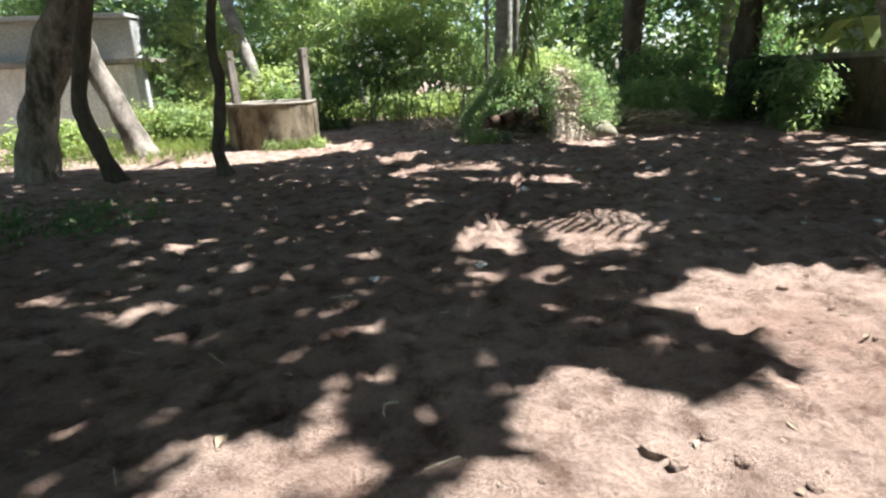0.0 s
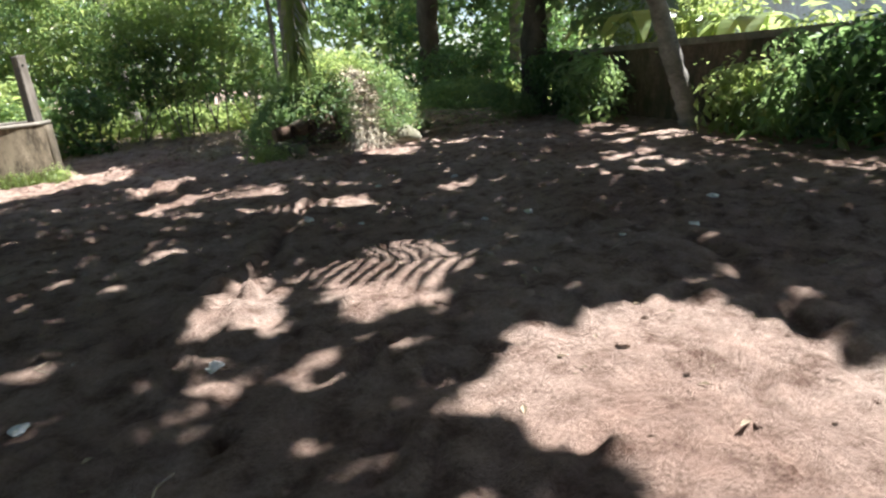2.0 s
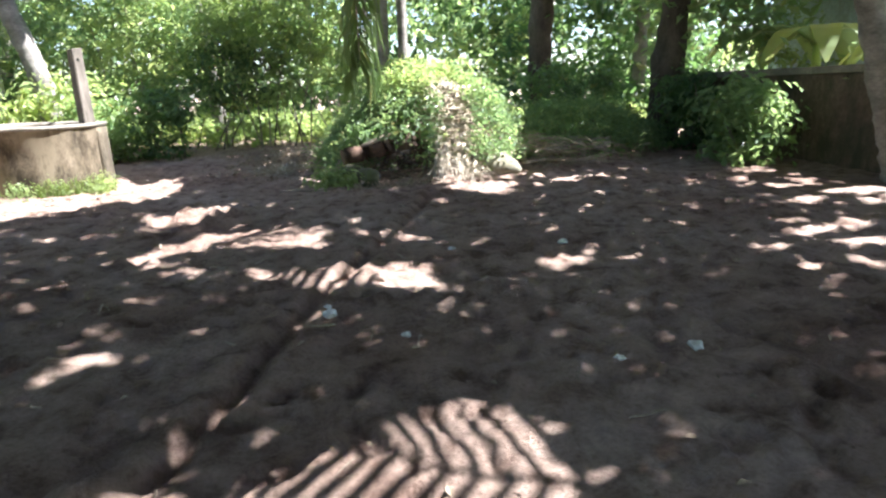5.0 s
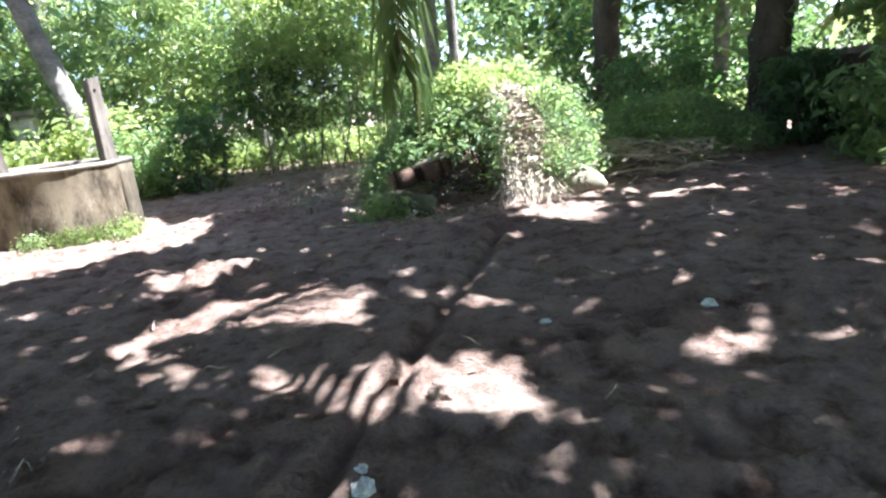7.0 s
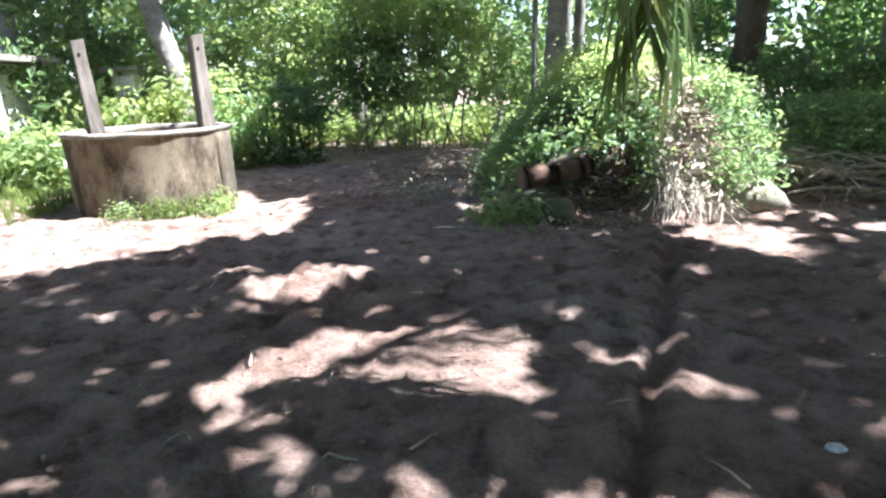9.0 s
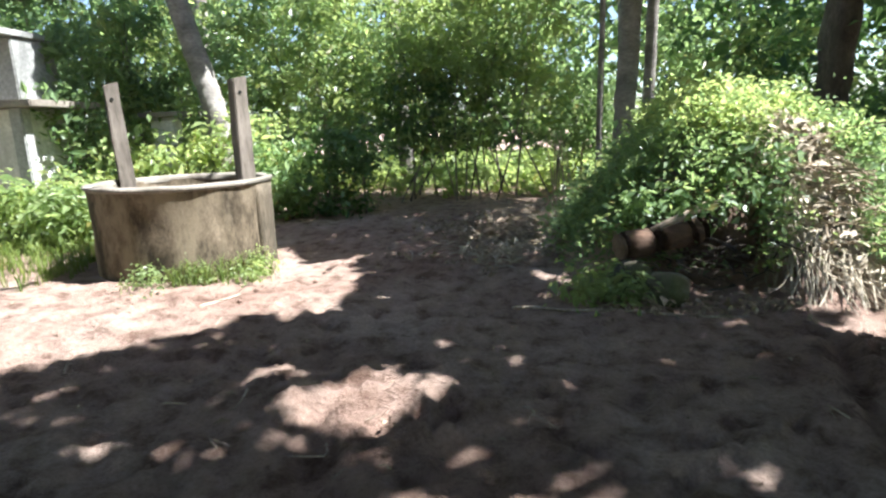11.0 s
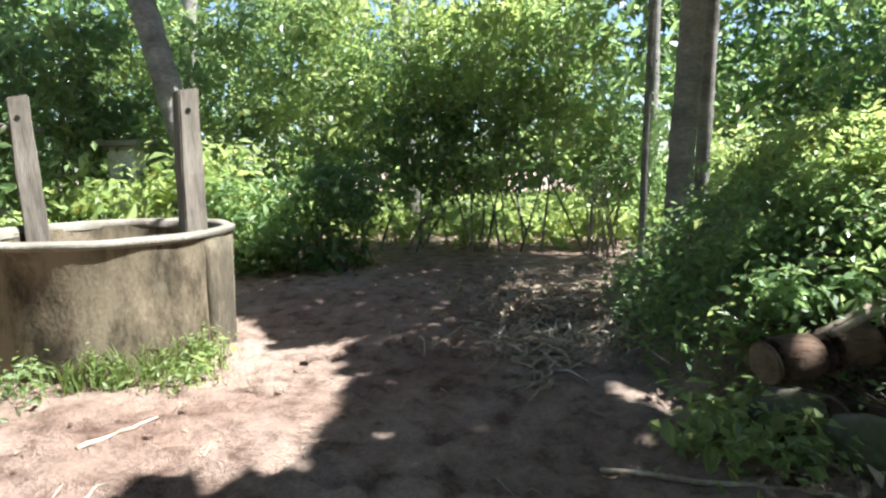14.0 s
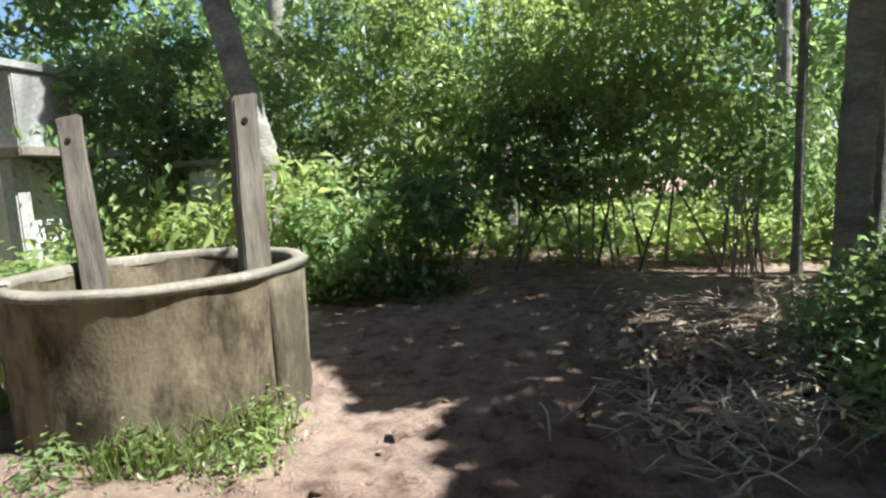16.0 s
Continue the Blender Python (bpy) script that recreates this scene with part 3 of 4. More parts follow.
palm(11.5, 24.0, [(0, 0, 0), (0.1, 0, 4), (0.3, 0, 22)], 0.26, 0.2, 5, "tall coconut palm with rough grey trunk")
palm(-11.0, 27, [(0, 0, 0), (0.3, 0, 4), (0.9, 0, 22)], 0.26, 0.2, 6, "tall coconut palm with rough grey trunk")
palm(3.4, 28, [(0, 0, 0), (0.0, 0, 4), (-0.2, 0, 22)], 0.2, 0.16, 7, "tall coconut palm with rough grey trunk")
palm(15.0, 20.0, [(0, 0, 0), (-0.3, 0, 4), (-0.6, 0, 22)], 0.26, 0.2, 8, "tall coconut palm with rough grey trunk")
palm(1.75, 20.3, [(0, 0, 0), (0.03, 0, 5), (0.2, 0, 18)], 0.07, 0.05, 9, "thin young palm with dark trunk")

def unseen_shadow_palm():
    """An unseen palm added beside the clearing; its long fronds throw comb-like shadows."""
    t = thing("coconut_palm", 8.9, 2.6, 0, "unseen leaning coconut palm, added for the shadows of its long fronds", "palm tree", "palms in the grove")
    top = np.array([7.6, 5.2, 5.4])
    part("trunk", trunk_of([(8.9, 2.6, -0.1), (8.8, 3.0, 1.6), (8.3, 4.1, 3.6), tuple(top)], 0.2, 0.15, 33, 12, 60, 0.12, 0.06), M_PALM, t, "", True)
    r = np.random.default_rng(34)
    # ground points where the shadows of the frond tips are aimed
    toward = [((0.95, 6.05), 3.3), ((0.6, 8.5), 3.4), ((4.4, 9.0), 4.0), ((6.6, 4.6), 3.8), ((7.0, 7.5), 4.0)]
    for (gx, gy), h in toward:
        e = np.array([gx + SUN.x / SUN.z * h, gy + SUN.y / SUN.z * h, h])
        line = bend([top, top * 0.5 + e * 0.5 + np.array([0, 0, 0.7]), e], 48)
        d = (e - top) * [1, 1, 0]
        d /= np.linalg.norm(d)
        sd = np.array([-d[1], d[0], 0])
        vs, fs = [], []
        for i in range(6, 48, 2):
            for sg in (-1, 1):
                L = (0.95 - 0.45 * (i / 47) ** 3) * r.uniform(0.8, 1.1)
                b = line[i]
                m = b + (sd * sg * 0.5 + d * 0.25) * L + np.array([0, 0, 0.02])
                q = b + (sd * sg * 0.85 + d * 0.5) * L + np.array([0, 0, -0.22 * L])
                w = d * 0.034
                n = len(vs)
                vs += [b - w, b + w, m + w * 1.3, q, m - w * 1.3]
                fs += [[n, n + 1, n + 2, n + 4], [n + 4, n + 2, n + 3]]
        f = part("frond", (np.array(vs), fs), M_FROND, t)
        part("midrib", tube(line, np.linspace(0.035, 0.008, 48), 6), M_TWIG, f, "", True)


unseen_shadow_palm()

# ---------------- hedge of tall shrubs ----------------
def shrub(x, y, rx, ry, z0, z1, n_clusters, per, size, mat, label, seed, stems=5, name="shrub", group="", filt=True, cr=0.45, stem_mat=None):
    r = np.random.default_rng(seed)
    t = thing(name, x, y, ground_z(x, y), label, "shrub", group)
    a = r.uniform(0, 2 * math.pi, n_clusters)
    q = np.sqrt(r.uniform(0.05, 1, n_clusters))
    hz = r.uniform(0, 1, n_clusters)
    wide = 0.55 + 0.45 * np.sin(math.pi * (0.15 + 0.75 * hz))
    gz = ground_z(x, y)
    c = np.stack([x + rx * q * wide * np.cos(a), y + ry * q * wide * np.sin(a), gz + z0 + (z1 - z0) * hz], 1)
    p = tufts(c, per, cr * r.uniform(0.6, 1.3, n_clusters), seed)
    p[:, 2] = np.maximum(p[:, 2], gz + 0.04)
    if filt:
        p = keep_gaps(p)
    part("foliage", leaves(p, size, 0.3, 0.42, seed), mat, t)
    for k in range(stems):
        e = c[r.integers(n_clusters)]
        b = np.array([x + r.normal() * rx * 0.25, y + r.normal() * ry * 0.25, gz - 0.05])
        part("stem", tube(bend([b, b * 0.5 + e * 0.5 + np.array([r.normal() * 0.1, 0, 0.2]), e], 9), np.linspace(0.024, 0.008, 9), 6, 0.3, k), stem_mat or M_BARK, t, "", True)
    return t


G = "shrubs in the hedge"
# sun on the hedge tops is put into the light leaf colour
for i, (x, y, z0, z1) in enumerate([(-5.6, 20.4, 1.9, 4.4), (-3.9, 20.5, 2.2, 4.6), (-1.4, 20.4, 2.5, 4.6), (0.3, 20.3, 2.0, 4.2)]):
    shrub(x, y, 1.2, 0.6, z0, z1, 52, 28, 0.13, M_LEAF_LIGHT, "tall shrub with tips coloured yellow-green as if sunlit", 120 + i, 2, "shrub", G, False)
# dark leaf low in the middle paints shade, light leaf above paints sun
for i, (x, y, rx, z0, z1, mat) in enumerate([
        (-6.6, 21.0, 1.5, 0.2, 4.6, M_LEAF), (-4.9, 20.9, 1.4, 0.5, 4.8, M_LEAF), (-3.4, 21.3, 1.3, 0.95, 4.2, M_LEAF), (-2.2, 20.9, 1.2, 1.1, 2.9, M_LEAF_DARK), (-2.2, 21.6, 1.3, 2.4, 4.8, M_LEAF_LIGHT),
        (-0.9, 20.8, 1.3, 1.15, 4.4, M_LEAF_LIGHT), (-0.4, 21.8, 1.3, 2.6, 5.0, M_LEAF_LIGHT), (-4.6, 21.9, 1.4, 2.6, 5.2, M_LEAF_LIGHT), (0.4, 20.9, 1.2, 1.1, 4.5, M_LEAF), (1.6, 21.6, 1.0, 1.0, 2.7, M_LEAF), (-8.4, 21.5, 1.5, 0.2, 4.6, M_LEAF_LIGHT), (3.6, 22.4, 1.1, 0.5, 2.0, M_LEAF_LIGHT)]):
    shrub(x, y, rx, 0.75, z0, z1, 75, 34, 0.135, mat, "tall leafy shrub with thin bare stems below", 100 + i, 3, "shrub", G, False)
# plants behind and beside the well
for i, (x, y, rx, z1, mat) in enumerate([(-7.0, 17.6, 0.8, 1.4, M_LEAF_LIGHT), (-5.2, 18.2, 0.9, 1.9, M_LEAF_LIGHT), (-7.6, 15.6, 0.8, 0.9, M_LEAF_LIGHT), (-6.6, 15.6, 0.8, 0.9, M_LEAF_LIGHT),
                                         (-3.4, 18.6, 0.8, 1.6, M_LEAF_DARK), (-4.4, 18.0, 0.7, 1.3, M_LEAF), (-7.85, 18.4, 0.5, 4.0, M_LEAF_LIGHT), (-7.8, 19.3, 0.6, 4.4, M_LEAF), (-7.6, 20.4, 0.8, 4.6, M_LEAF_LIGHT), (-7.7, 18.9, 0.5, 4.2, M_LEAF), (-6.2, 19.6, 1.2, 3.6, M_LEAF), (-9.6, 14.2, 1.0, 0.7, M_LEAF_LIGHT)]):
    shrub(x, y, rx, rx * 0.8, 0.1, z1, 45, 36, 0.14, mat, "leafy green shrub beside the well", 140 + i, 4, "shrub", "shrubs by the well", cr=0.4)

for i, (x, y, z1) in enumerate([(-9.4, 19.2, 5.2), (-11.2, 19.6, 5.6), (-13.2, 19.4, 5.4), (-8.0, 17.5, 3.6)]):
    shrub(x, y, 1.1 if i < 3 else 0.35, 0.7, 0.2, z1, 70 if i < 3 else 40, 36, 0.15, M_LEAF, "tall leafy shrub behind the house", 220 + i, 3, "shrub", "shrubs behind the house")

# ---------------- plants on the heap ----------------
def heap_cover():
    r = np.random.default_rng(11)
    pts = []
    while len(pts) < 1100:
        x, y = r.uniform(0.4, 8.6), r.uniform(12.6, 18.5)
        h = heap(x, y)
        if h < 0.06 or (2.7 < x < 3.4 and y < 15.1 and r.random() < 0.93):
            continue
        if 1.15 < x < 2.4 and y < 13.55:
            continue
        pts.append((x, y, ground_z(x, y) + r.uniform(0.05, 0.32)))
    p = tufts(pts, 88, 0.28, 12)
    t = thing("weed_cover", 3, 15.5, 1.0, "dense green weeds covering the earth heap", "weeds", kind="stuff")
    # tufts high on the heap mostly turn pale: sunlit crest painted by leaf colour
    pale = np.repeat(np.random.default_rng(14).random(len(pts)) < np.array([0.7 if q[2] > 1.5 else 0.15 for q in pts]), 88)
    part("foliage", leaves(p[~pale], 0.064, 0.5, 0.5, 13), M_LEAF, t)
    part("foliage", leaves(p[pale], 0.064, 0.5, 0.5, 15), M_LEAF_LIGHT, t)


heap_cover()

# ---------------- log, stump, boulder ----------------
def boulder(x, y, z, sx, sy, sz, seed, label, mat=None, name="boulder"):
    bm = bmesh.new()
    bmesh.ops.create_icosphere(bm, subdivisions=4, radius=1)
    for v in bm.verts:
        n = 1 + 0.28 * noise.noise(v.co * 1.1 + Vector((seed, 0, 0))) + 0.07 * noise.noise(v.co * 3.5 + Vector((seed, 0, 5)))
        v.co = Vector((v.co.x * sx * n, v.co.y * sy * n, v.co.z * sz * n))
    ob = part(name, bm, mat or M_STONE, smooth=True)
    ob.location = (x, y, z)
    return tagged(ob, label, name)


boulder(3.8, 13.55, 0.13, 0.36, 0.28, 0.24, 3, "rounded pale boulder at the foot of the heap")
# shade under the log is painted by the darker stone
boulder(1.22, 13.35, 0.13, 0.19, 0.16, 0.17, 8, "grey boulder under the log, coloured dark for shade", M_STONE_SHADED)
boulder(1.5, 13.1, 0.09, 0.2, 0.17, 0.17, 12, "low grey boulder under the log", M_STONE_SHADED)


def log(p0, p1, r, label, seed):
    a, b = np.array(p0, float), np.array(p1, float)
    t = thing("log", *a, label, "log")
    n = 14
    part("bark", tube([a + (b - a) * i / n + np.array([0, 0, 0.006 * math.sin(i)]) for i in range(n + 1)], [r * (1 + 0.025 * math.sin(i * 0.7)) for i in range(n + 1)], 18, 0.05, seed), M_LOG, t, "", True)
    d = (b - a) / np.linalg.norm(b - a)
    part("cut_end", tube([a - d * 0.012, a + d * 0.02], [r * 0.93, r * 0.93], 18, 0.05, seed), M_CUT, t, "pale sawn end")
    return t


log((1.12, 13.42, 0.42), (1.95, 13.7, 0.54), 0.135, "cut log with reddish bark lying on the boulders", 4)
log((0.72, 15.75, 0.17), (1.35, 15.5, 0.27), 0.17, "short dark log lying at the edge of the heap", 9)

# earth colour kept dark to paint the shade behind the log
boulder(2.15, 13.9, 0.42, 0.36, 0.2, 0.36, 17, "root ball with clinging earth, coloured dark for the shaded hollow behind the log", M_EARTH, "root_ball")


def thatch():
    """Bleached stalks that run down the face of the heap."""
    r = np.random.default_rng(28)
    st = []
    for k in range(650):
        x, y = r.uniform(2.65, 3.45), r.uniform(13.15, 15.4)
        a, L = r.normal(-math.pi / 2, 0.45), r.uniform(0.25, 0.65)
        q = []
        lift = r.uniform(0.02, 0.2)
        for i in range(5):
            u, v = x + math.cos(a) * L * i / 4, y + math.sin(a) * L * i / 4
            q.append((u, v, ground_z(u, v) + lift * (1 - 0.7 * abs(i / 2 - 1))))
        st.append(tube(bend(q, 5), np.linspace(0.009, 0.003, 5) * r.uniform(0.6, 1.6), 4))
    tagged(part("thatch", join(st), M_STRAW), "bleached dry stalks running down the earth heap", "dry stalks", kind="stuff")


thatch()

# ---------------- debris ----------------
def debris(name, x, y, rx, ry, n, length, h, mat, label, seed, rad=0.008):
    r = np.random.default_rng(seed)
    st = []
    for k in range(n):
        cx, cy = x + r.normal() * rx * 0.5, y + r.normal() * ry * 0.5
        a = r.uniform(0, 2 * math.pi)
        L = length * r.uniform(0.4, 1.3)
        d = np.array([math.cos(a), math.sin(a), r.normal() * 0.12]) * L / 2
        z = ground_z(cx, cy) + r.uniform(0.0, h) + 0.01
        c = np.array([cx, cy, z])
        q = bend([c - d, c + np.array([r.normal() * 0.05, r.normal() * 0.05, 0.03]), c + d], 5)
        q[:, 2] = np.maximum(q[:, 2], [ground_z(u, v) + 0.006 for u, v in q[:, :2]])
        rr = rad * r.uniform(0.5, 1.8)
        st.append(tube(q, np.linspace(rr, rr * 0.4, 5), 4))
    ob = part(name, join(st), mat)
    return tagged(ob, label, "debris", kind="stuff")


debris("dry_branches", 0.75, 16.7, 1.3, 1.5, 620, 0.55, 0.22, M_TWIG, "heap of dry branches and palm litter on the soil", 21, 0.0055)
debris("dry_branches", -0.05, 14.9, 0.8, 0.6, 160, 0.5, 0.1, M_STRAW, "scattered dry palm stalks on the soil", 22, 0.005)
debris("dry_branches", 0.6, 18.4, 1.6, 0.6, 160, 0.7, 0.25, M_TWIG, "dry twigs along the foot of the hedge", 23)
debris("dry_fronds", 5.2, 14.2, 1.1, 0.6, 160, 0.8, 0.5, M_TWIG, "pile of dry fallen palm fronds", 24, 0.012)
debris("dry_branches", 3.2, 13.7, 0.5, 0.5, 90, 0.6, 0.5, M_DRY, "dry stalks hanging down the heap", 25)
# dark stalks cover bright soil and stand in for the hollow's shade
debris("dry_branches", 2.0, 13.65, 0.7, 0.35, 90, 0.5, 0.45, M_BARK_DARK, "roots and stalks coloured dark for the shade in the hollow under the heap", 27, 0.010)
debris("dry_twigs", -0.5, 8.5, 5.0, 7.0, 160, 0.16, 0.0, M_TWIG, "small dry twigs scattered on the soil", 26, 0.005)

# ---------------- boundary wall, houses ----------------
def box(x0, y0, z0, x1, y1, z1, bev=0.02):
    bm = bmesh.new()
    bmesh.ops.create_cube(bm, size=1)
    for v in bm.verts:
        v.co = Vector((x0 + (v.co.x + 0.5) * (x1 - x0), y0 + (v.co.y + 0.5) * (y1 - y0), z0 + (v.co.z + 0.5) * (z1 - z0)))
    if bev:
        bmesh.ops.bevel(bm, geom=bm.edges[:], offset=bev, segments=2, affect="EDGES")
    return bm


wall = thing("boundary_wall", 10, 14, 0, "old dark brown masonry boundary wall with a grey coping", "wall", kind="structure")
part("wall_body", box(9.6, 3, -0.3, 9.85, 17.5, 1.55), M_BROWNWALL, wall)
part("coping", box(9.52, 3, 1.553, 9.93, 17.5, 1.68), M_CONCRETE, wall, "grey weathered coping")
house = thing("house", -10.5, 20, 0, "white plastered house with a grey upper wall and concrete ledge", "house")
part("wall", box(-16, 16.7, -0.3, -8.3, 17.9, 2.16), M_WHITE, house, "white plaster lower wall")
part("ledge", box(-16.2, 16.4, 2.163, -7.75, 18.0, 2.29), M_CONCRETE, house, "concrete sun ledge")
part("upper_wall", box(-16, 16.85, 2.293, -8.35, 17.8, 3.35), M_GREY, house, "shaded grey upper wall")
part("roof", box(-16.6, 16.5, 3.353, -8.3, 18.1, 3.47), M_GREY, house)
part("pillar", box(-8.298, 16.5, -0.2, -8.05, 16.698, 2.16), M_GREY, house, "grey pillar beside the corner")
pier = thing("gate_pier", -6.95, 18.75, 0, "small white plastered gate pier with a flat cap", "gate pier")
part("pier_body", box(-7.2, 18.6, -0.2, -6.7, 18.9, 1.93), M_WHITE, pier)
part("cap", box(-7.4, 18.5, 1.995, -6.5, 19.0, 2.1), M_CONCRETE, pier, "pale flat cap")
part("neck", box(-7.3, 18.65, 1.932, -6.6, 18.85, 1.993, 0.0), M_GREY, pier)
house2 = thing("house", 16, 16, 0, "pale blue plastered house behind the boundary wall", "house")
part("wall", box(12.5, 14.5, -0.3, 21, 18.5, 4.4), M_BLUE, house2)
part("roof", box(12.3, 14.4, 4.403, 21.2, 18.7, 4.6), M_ROOF, house2)

# ---------------- right hand shrubs ----------------
# light and dark leaf here paint sun and shade on like shrubs
for i, (x, y, rx, z1, mat) in enumerate([(9.0, 9.3, 0.6, 1.0, M_LEAF_LIGHT), (9.0, 8.2, 0.9, 1.5, M_LEAF), (8.9, 7.0, 0.9, 1.5, M_LEAF_DARK), (8.9, 5.4, 0.9, 1.6, M_LEAF_LIGHT), (8.4, 13.6, 0.6, 1.4, M_LEAF), (8.8, 15.8, 0.9, 1.5, M_LEAF_DARK), (9.0, 3.6, 0.9, 2.0, M_LEAF),
                                         (10.9, 9.5, 0.8, 1.8, M_LEAF_LIGHT), (11.2, 12.5, 1.0, 2.8, M_LEAF_LIGHT), (11, 6.5, 1.0, 1.7, M_LEAF), (7.0, 18.6, 1.2, 2.0, M_LEAF_DARK), (10.9, 16.5, 1.2, 3.0, M_LEAF)]):
    shrub(x, y, rx, rx, 0.1, z1, 50, 36, 0.16, mat, "leafy green shrub along the boundary wall", 170 + i, 4, "shrub", "shrubs along the wall", cr=0.4)

# ---------------- undergrowth and far woods ----------------
def undergrowth():
    r = np.random.default_rng(31)
    n = 1500
    x, y = r.uniform(-14, 16, n), r.uniform(21.3, 31, n)
    c = np.stack([x, y, r.uniform(0.05, 0.6, n)], 1)
    p = tufts(c, 22, 0.4, 32)
    p[:, 2] = np.abs(p[:, 2])
    ob = part("undergrowth", leaves(p, 0.2, 0.5, 0.5, 33), M_LEAF_LIGHT)
    tagged(ob, "low sunlit yellow-green undergrowth beyond the hedge", "undergrowth", kind="stuff")


undergrowth()


def woods(name, n, per, xr, yr, zr, size, mat, seed, label, spread):
    r = np.random.default_rng(seed)
    c = np.stack([r.uniform(*xr, n), r.uniform(*yr, n), r.uniform(*zr, n)], 1)
    keep = np.array([noise.noise(Vector(q) * 0.33 + Vector((seed, 0, 0))) > -0.02 for q in c])
    p = keep_gaps(tufts(c[keep], per, spread, seed, 0.8))
    p = p[p[:, 2] > 0.02]
    ob = part(name, leaves(p, size, 0.35, 0.5, seed), mat)
    tagged(ob, label, "woods", kind="stuff")


woods("far_woods", 900, 45, (-30, 34), (29, 40), (0.5, 14), 0.42, M_LEAF, 41, "dense green woods behind the clearing", 1.3)
woods("far_woods", 900, 45, (-34, 38), (38, 48), (0, 19), 0.75, M_LEAF_DARK, 42, "dark dense woods in the distance", 1.8)
# sunlight on these crowns is put into the light leaf colour
woods("mid_woods", 300, 50, (-14, 12), (25, 29), (1.6, 10), 0.28, M_LEAF_LIGHT, 43, "tree crowns above the hedge, coloured light as if sunlit", 0.9)
woods("far_woods", 350, 45, (-32, -17), (-10, 30), (0, 11), 0.5, M_LEAF, 44, "dense green woods beside the house", 1.5)
woods("far_woods", 350, 45, (22, 36), (-10, 30), (0, 11), 0.5, M_LEAF, 45, "dense green woods beyond the blue house", 1.5)
woods("far_woods", 350, 45, (-25, 30), (-22, -12), (0, 10), 0.5, M_LEAF, 46, "dense green woods at the near end", 1.5)
# shade under these trees is put into the dark leaf colour
woods("mid_woods", 520, 50, (5, 17), (22.5, 30), (0.8, 12), 0.3, M_LEAF_DARK, 48, "green trees beyond the heap, coloured dark as if shaded", 0.9)
woods("mid_woods", 160, 45, (9, 11.8), (15, 24), (2.4, 7), 0.26, M_LEAF, 47, "leafy crowns beyond the boundary wall", 0.8)

# ---------------- hanging frond ----------------
def hanging_frond(x, y, z, length, seed, mat):
    t = thing("palm_frond", x, y, z, "drooping green palm frond hanging over the clearing", "palm frond")
    r = np.random.default_rng(seed)
    vs, fs = [], []
    line = bend([(x + 4.5, y + 1.3, z + 3.6), (x + 2.2, y + 0.6, z + 2.9), (x + 0.5, y, z + 1.6), (x, y, z + 0.3), (x - 0.05, y, z - 0.6)], 90)
    for i in range(14, 89):
        for sg in (-1, 1, -1, 1):
            L = 0.9 * r.uniform(0.7, 1.1) * max(0.62, math.sin(math.pi * (0.2 + 0.72 * i / 90)))
            b = line[i] + r.normal(size=3) * [0.01, 0.01, 0.03]
            e = b + np.array([sg * r.uniform(0.05, 0.42) + 0.04, r.normal() * 0.22, -1.0]) * L
            w = np.array([0.0085, 0.006, 0.0])
            n = len(vs)
            m = (b + e) / 2 + np.array([sg * 0.05, 0, 0.05])
            vs += [b - w, b + w, m + w * 1.3, e, m - w * 1.3]
            fs += [[n, n + 1, n + 2, n + 4], [n + 4, n + 2, n + 3]]
    part("blade", (np.array(vs), fs), mat, t)
    part("midrib", tube(line, np.linspace(0.025, 0.006, 90), 6), M_TWIG, t, "", True)


hanging_frond(1.5, 9.42, 2.3, 1.6, 5, M_FROND)

# ---------------- grass and litter ----------------
def grass(name, pts, h, seed, label):
    r = np.random.default_rng(seed)
    vs, fs = [], []
    for x, y in pts:
        z = ground_z(x, y) - 0.005
        for k in range(5):
            a = r.uniform(0, 2 * math.pi)
            L = h * r.uniform(0.5, 1.3)
            w = np.array([math.cos(a + 1.57), math.sin(a + 1.57), 0]) * 0.006
            b = np.array([x, y, z]) + r.normal(size=3) * [0.03, 0.03, 0]
            m = b + np.array([math.cos(a) * 0.2, math.sin(a) * 0.2, 0.7]) * L
            e = b + np.array([math.cos(a) * 0.6, math.sin(a) * 0.6, 0.95]) * L
            n = len(vs)
            vs += [b - w, b + w, m + w * 0.8, e, m - w * 0.8]
            fs += [[n, n + 1, n + 2, n + 4], [n + 4, n + 2, n + 3]]
    ob = part(name, (np.array(vs), fs), M_GRASS)
    return tagged(ob, label, "grass", kind="stuff")


def ring_pts(n, a0, a1, r0, r1, seed):
    r = np.random.default_rng(seed)
    a, q = r.uniform(radians(a0), radians(a1), n), r.uniform(r0, r1, n)
    return np.stack([WELL[0] + q * np.cos(a), WELL[1] + q * np.sin(a)], 1)


grass("grass", ring_pts(60, -70, -18, 1.1, 1.4, 51), 0.27, 52, "tufts of yellow-green grass at the foot of the well")
grass("grass", ring_pts(400, 110, 215, 1.3, 3.7, 53), 0.25, 54, "patchy grass beside the well")
rr_ = np.random.default_rng(55)
grass("grass", np.stack([rr_.uniform(-9.5, -5.2, 900), rr_.uniform(11.5, 17.5, 900)], 1), 0.22, 56, "sunlit grass under the leaning trees")


def weeds(name, pts, per, rad, size, mat, seed, label):
    p = tufts(pts, per, rad, seed, 0.8)
    g = np.array([ground_z(a, b) for a, b in p[:, :2]])
    p[:, 2] = np.maximum(p[:, 2], g + 0.015)
    ob = part(name, leaves(p, size, 0.4, 0.5, seed), mat)
    return tagged(ob, label, "weeds", kind="stuff")


